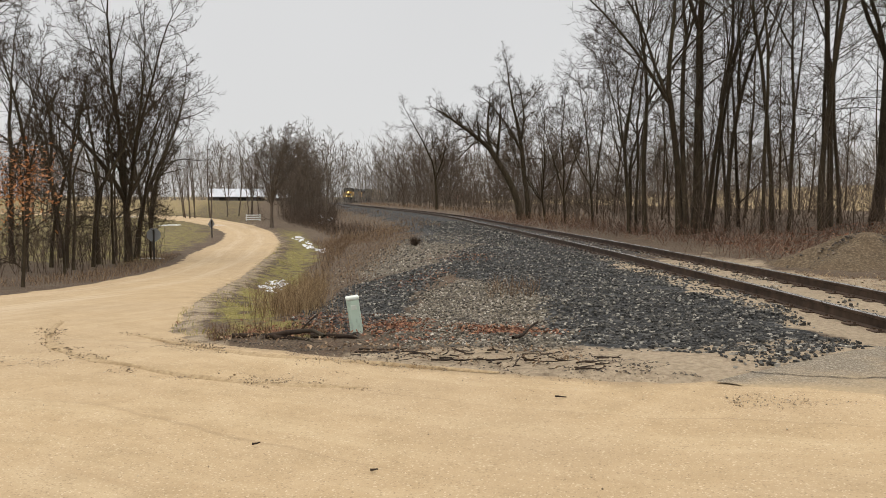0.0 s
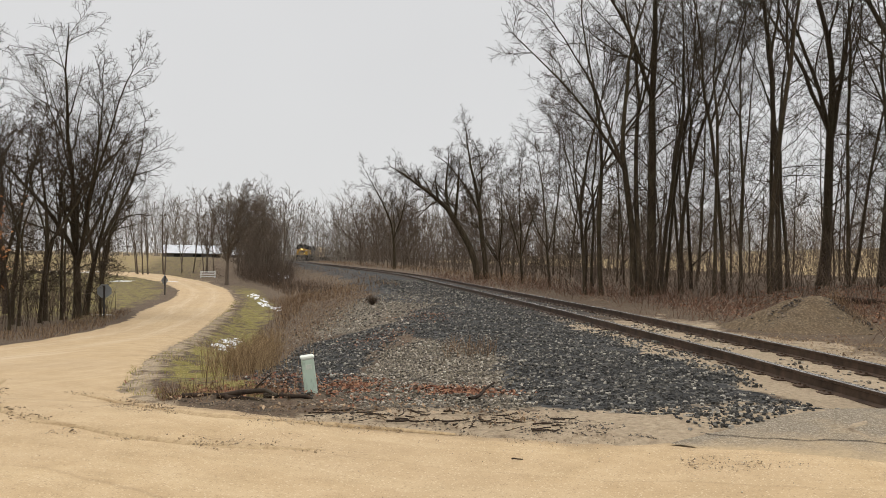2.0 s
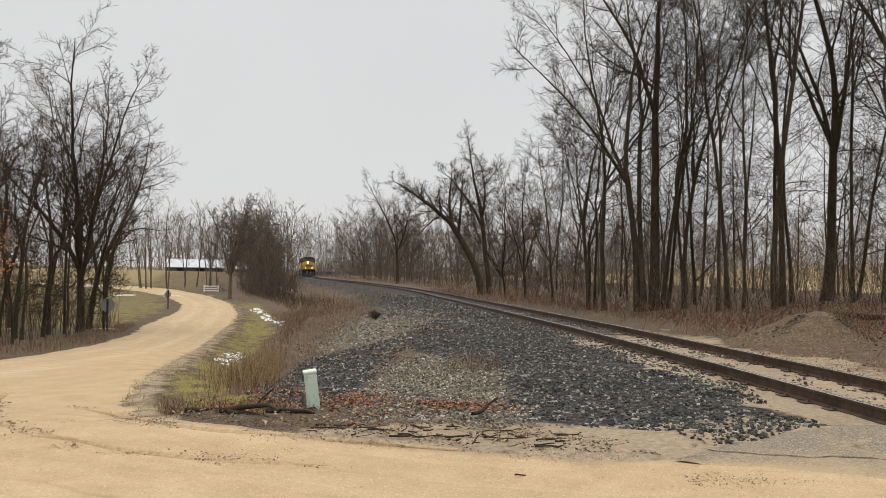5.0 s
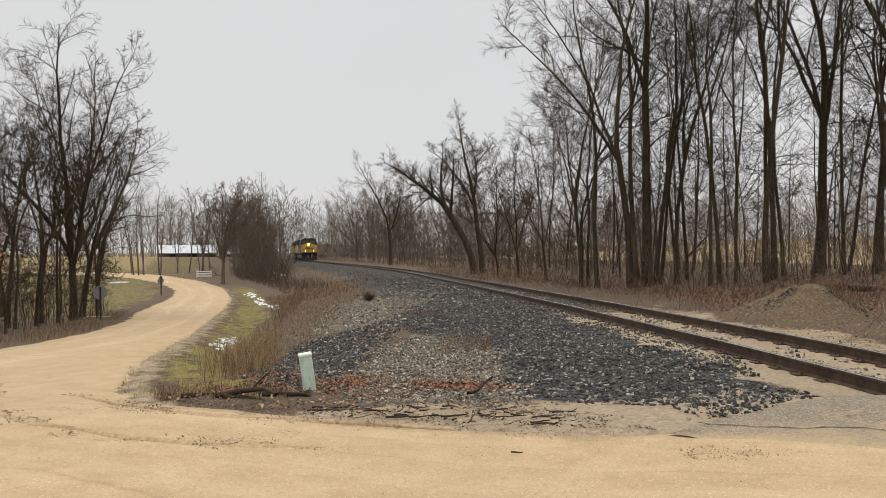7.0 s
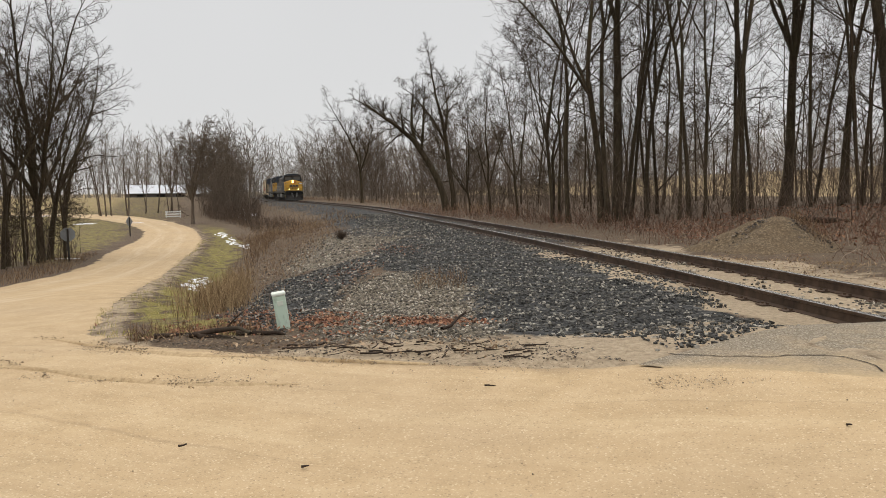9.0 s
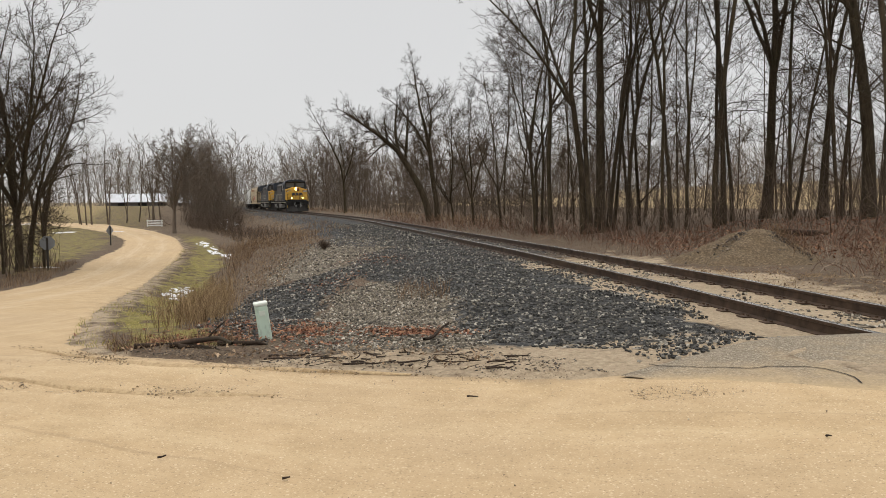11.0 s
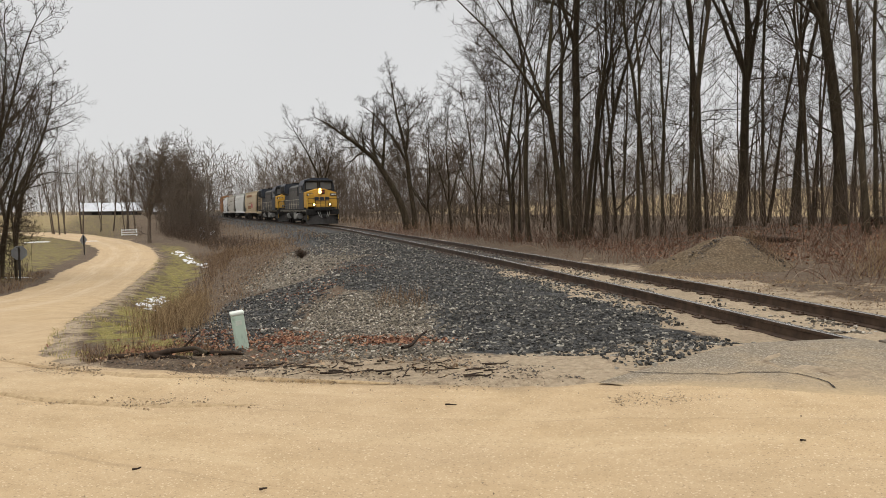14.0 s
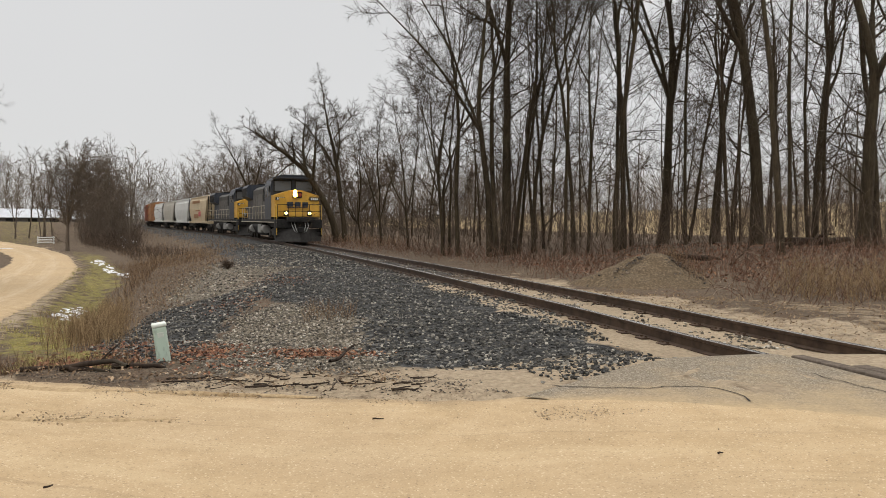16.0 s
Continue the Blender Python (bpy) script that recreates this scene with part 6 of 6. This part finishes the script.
def barn(x, y, turn):
    ob = new("barn")
    tagged(ob, "long low barn with a pale metal roof and dark walls", "barn")
    bm = bmesh.new()
    prism(bm, [(-4.5, -.9), (-4.5, 1.9), (0, 3.55), (4.5, 1.9), (4.5, -.9)], "x", -6.5, 6.0)
    part("wall", bm, M_WALL_D, ob)
    for s in (-1, 1):
        bm = bmesh.new()
        prism(bm, [(s * 5.0, 1.75), (s * 5.0, 1.86), (0, 3.74), (0, 3.6)], "x", -6.8, 6.3)
        part("roof", bm, M_ROOF, ob, "pale metal roof slope")
    bm = bmesh.new()
    box(bm, -6.62, -6.52, -3.4, 2.5, 0.0, 2.6)
    part("gable_door", bm, M_WHITE, ob, "white gable boards")
    for k in range(3):
        bm = bmesh.new()
        box(bm, -4 + k * 4.2, -2.2 + k * 4.2, -4.56, -4.5, .1, 1.6)
        part("door", bm, M_BLACK, ob)
    ob.matrix_basis = pose(x, y, -.05, 0, 0, turn)


barn(-49, 193, 12)
barn_x2 = new("shed")
tagged(barn_x2, "low grey shed beside the barn", "shed")
bm = bmesh.new()
prism(bm, [(-3, -.6), (-3, 1.6), (0, 2.7), (3, 1.6), (3, -.6)], "x", -5, 5)
part("wall", bm, M_WALL_D, barn_x2)
for s in (-1, 1):
    bm = bmesh.new()
    prism(bm, [(s * 3.3, 1.45), (s * 3.3, 1.57), (0, 2.85), (0, 2.72)], "x", -5.2, 5.2)
    part("roof", bm, M_ROOF, barn_x2)
barn_x2.matrix_basis = pose(-36, 200, 0, 0, 0, 5)

fence = new("fence")
tagged(fence, "short white three-rail board fence on the grass", "fence")
for x in (-.9, .9):
    bm = bmesh.new()
    box(bm, x - .06, x + .06, -.06, .06, -.1, .95, .01)
    part("post", bm, M_WHITE, fence)
for z in (.2, .5, .8):
    bm = bmesh.new()
    box(bm, -1.0, 1.0, -.09, -.06, z - .07, z + .07, .005)
    part("rail", bm, M_WHITE, fence)
fence.matrix_basis = pose(-26.0, 110.5, float(ground_z(-26.0, 110.5)), 0, 0, 14)

M_SIGNBACK = simple("dull_aluminium_sign_back", (.26, .27, .28), .45, .5, .15)
M_POST = simple("dark_sign_post", (.045, .04, .036), .8)


def sign(x, y, kind, post_h, size, label, turn):
    ob = new("road_sign")
    tagged(ob, label, "road sign")
    bm = bmesh.new()
    box(bm, -.035, .035, -.03, .03, -.2, post_h, .005)
    part("post", bm, M_POST, ob)
    bm = bmesh.new()
    n, off = (8, 22.5) if kind == "octagon" else (4, 0)
    pts = [(size * math.cos(radians(off + 360 * i / n)), post_h - size * .72 + size * math.sin(radians(off + 360 * i / n))) for i in range(n)]
    prism(bm, pts, "y", .032, .038)
    part("plate", bm, M_SIGNBACK, ob, "bare metal back of the sign plate")
    ob.matrix_basis = pose(x, y, float(ground_z(x, y)), 0, 0, turn)


sign(-16.6, 57.9, "diamond", 1.35, .42, "diamond road sign seen nearly edge-on", 72)
sign(-11.13, 31.0, "octagon", 1.22, .27, "octagonal road sign seen from its bare metal back", 18)
snow(-9.2, 53.5, .26, 4.4, 34, 1, .26)
snow(-7.6, 47, .22, 1.5, 7, 2, .26)
snow(-18.2, 120, .8, 9.0, 20, 3, .17, .16)
snow(-4.7, 22.4, .2, 1.5, 30, 4, .13, .0)
snow(-28, 90, 2.0, .8, 5, 5, .1)
snow(-49, 122, 4.0, 1.2, 4, 6, .1)
snow(-12.0, 33.5, .5, .4, 4, 7, .5, .0)

# ---- young oak that keeps its dead leaves ----
oak = tree("young_oak", 501, 3.6, .045, "young oak holding rusty dead leaves", .5, 1, 10, (.05, 0), 0, 8, 8, 55, .42, 0, at=(-9.3, 17.75))
rl = np.random.default_rng(9)
lp = rl.normal(size=(900, 2)) * np.array([.42, .4])
lz = np.clip(rl.normal(2.3, .42, 900), 1.2, 3.3)
me = leaves("dead_leaf", lp, rl.uniform(.05, .11, 900), 63, blade_mat("orange_oak_leaves", (0, (.2, .075, .025)), (1, (.5, .23, .09))), "", z=lz)
put("leaves", me, oak, "rusty orange leaves")



# ---- low berms of loose sand thrown up by turning wheels ----
# sand toned darker than the road, so the low ridge stands out
M_BERM = Mat("dark_loose_sand", .95)
M_BERM.color(M_BERM.ramp(M_BERM.noise(22, 6, .75), (.32, (.23, .163, .09)), (.46, (.40, .29, .165)), (.7, (.54, .415, .255))))
M_BERM.bump(M_BERM.noise(45, 5, .7), .6, .03)
M_BERM = M_BERM.m
M_CRUMB = stone_mat("sandy_clods", (0.0, (.13, .088, .048)), (.6, (.27, .19, .105)), (1.0, (.46, .35, .21)))


def berm(label, line, width, height, seed):
    """A soft uneven ridge of road sand along the line, tapering at its ends."""
    rng = np.random.default_rng(seed)
    line = np.array(line, float)
    d = np.concatenate([[0], np.cumsum(np.hypot(*np.diff(line, axis=0).T))])
    n, m = int(d[-1] / .05), 9
    s = np.linspace(0, d[-1], n)
    cx, cy = (np.interp(s, d, line[:, k]) for k in (0, 1))
    ker = np.hanning(25) / np.hanning(25).sum()
    cx, cy = (np.convolve(np.pad(c, 12, "edge"), ker, "valid") for c in (cx, cy))
    tx, ty = np.gradient(cx), np.gradient(cy)
    L = np.hypot(tx, ty)
    off = np.linspace(-1, 1, m)
    wide = width * (.62 + .3 * np.sin(s * 2.1 + seed) + .2 * np.sin(s * 5.3)) * (.25 + .75 * np.clip(np.minimum(s, s[-1] - s) / 1.5, 0, 1))
    X = cx[:, None] - (ty / L * wide)[:, None] * off
    Y = cy[:, None] + (tx / L * wide)[:, None] * off
    taper = np.clip(np.minimum(s, s[-1] - s) / .8, 0, 1)
    H = height * taper * (.7 + .3 * np.sin(s * 3.7 + seed) * np.sin(s * 1.3))
    Z = ground_z(X, Y) + .004 + .012 * wobble(X, Y, 1.7) - .006 + H[:, None] * (1 - off ** 2) ** 1.3 + rng.normal(size=X.shape) * .0025 * taper[:, None] * (np.abs(off) < .9)
    Z[:, [0, -1]] -= .012
    i = (np.arange(n - 1)[:, None] * m + np.arange(m - 1)).ravel()
    me = quick_mesh("sand_berm", np.stack([X, Y, Z], -1).reshape(-1, 3), np.stack([i, i + 1, i + m + 1, i + m], 1), M_BERM)
    k = rng.integers(0, n, int(d[-1] * 110))
    q = np.stack([cx[k], cy[k]], 1) + rng.normal(size=(len(k), 2)) * width * .8
    tagged(new("sand_clods", stones_mesh("sand_clods", q, rng.uniform(.005, .017, len(q)), seed + 80, M_CRUMB)), "crumbs of darker sand along a tyre ridge", "clods", kind="stuff")
    return tagged(new("sand_berm", me), label, "road", kind="structure")


berm("curved ridge of loose sand left by turning tyres", [(-5.3, 11.2), (-4.97, 10.14), (-4.6, 9.3), (-4.15, 8.55), (-3.4, 7.8), (-2.3, 7.12), (-1.3, 6.82), (-.4, 6.6)], .11, .04, 1)
berm("low ridge of loose sand beside the wheel track", [(-3.9, 9.9), (-3.0, 9.0), (-1.9, 8.1), (-.8, 7.75), (.6, 7.3)], .09, .03, 2)


motions()
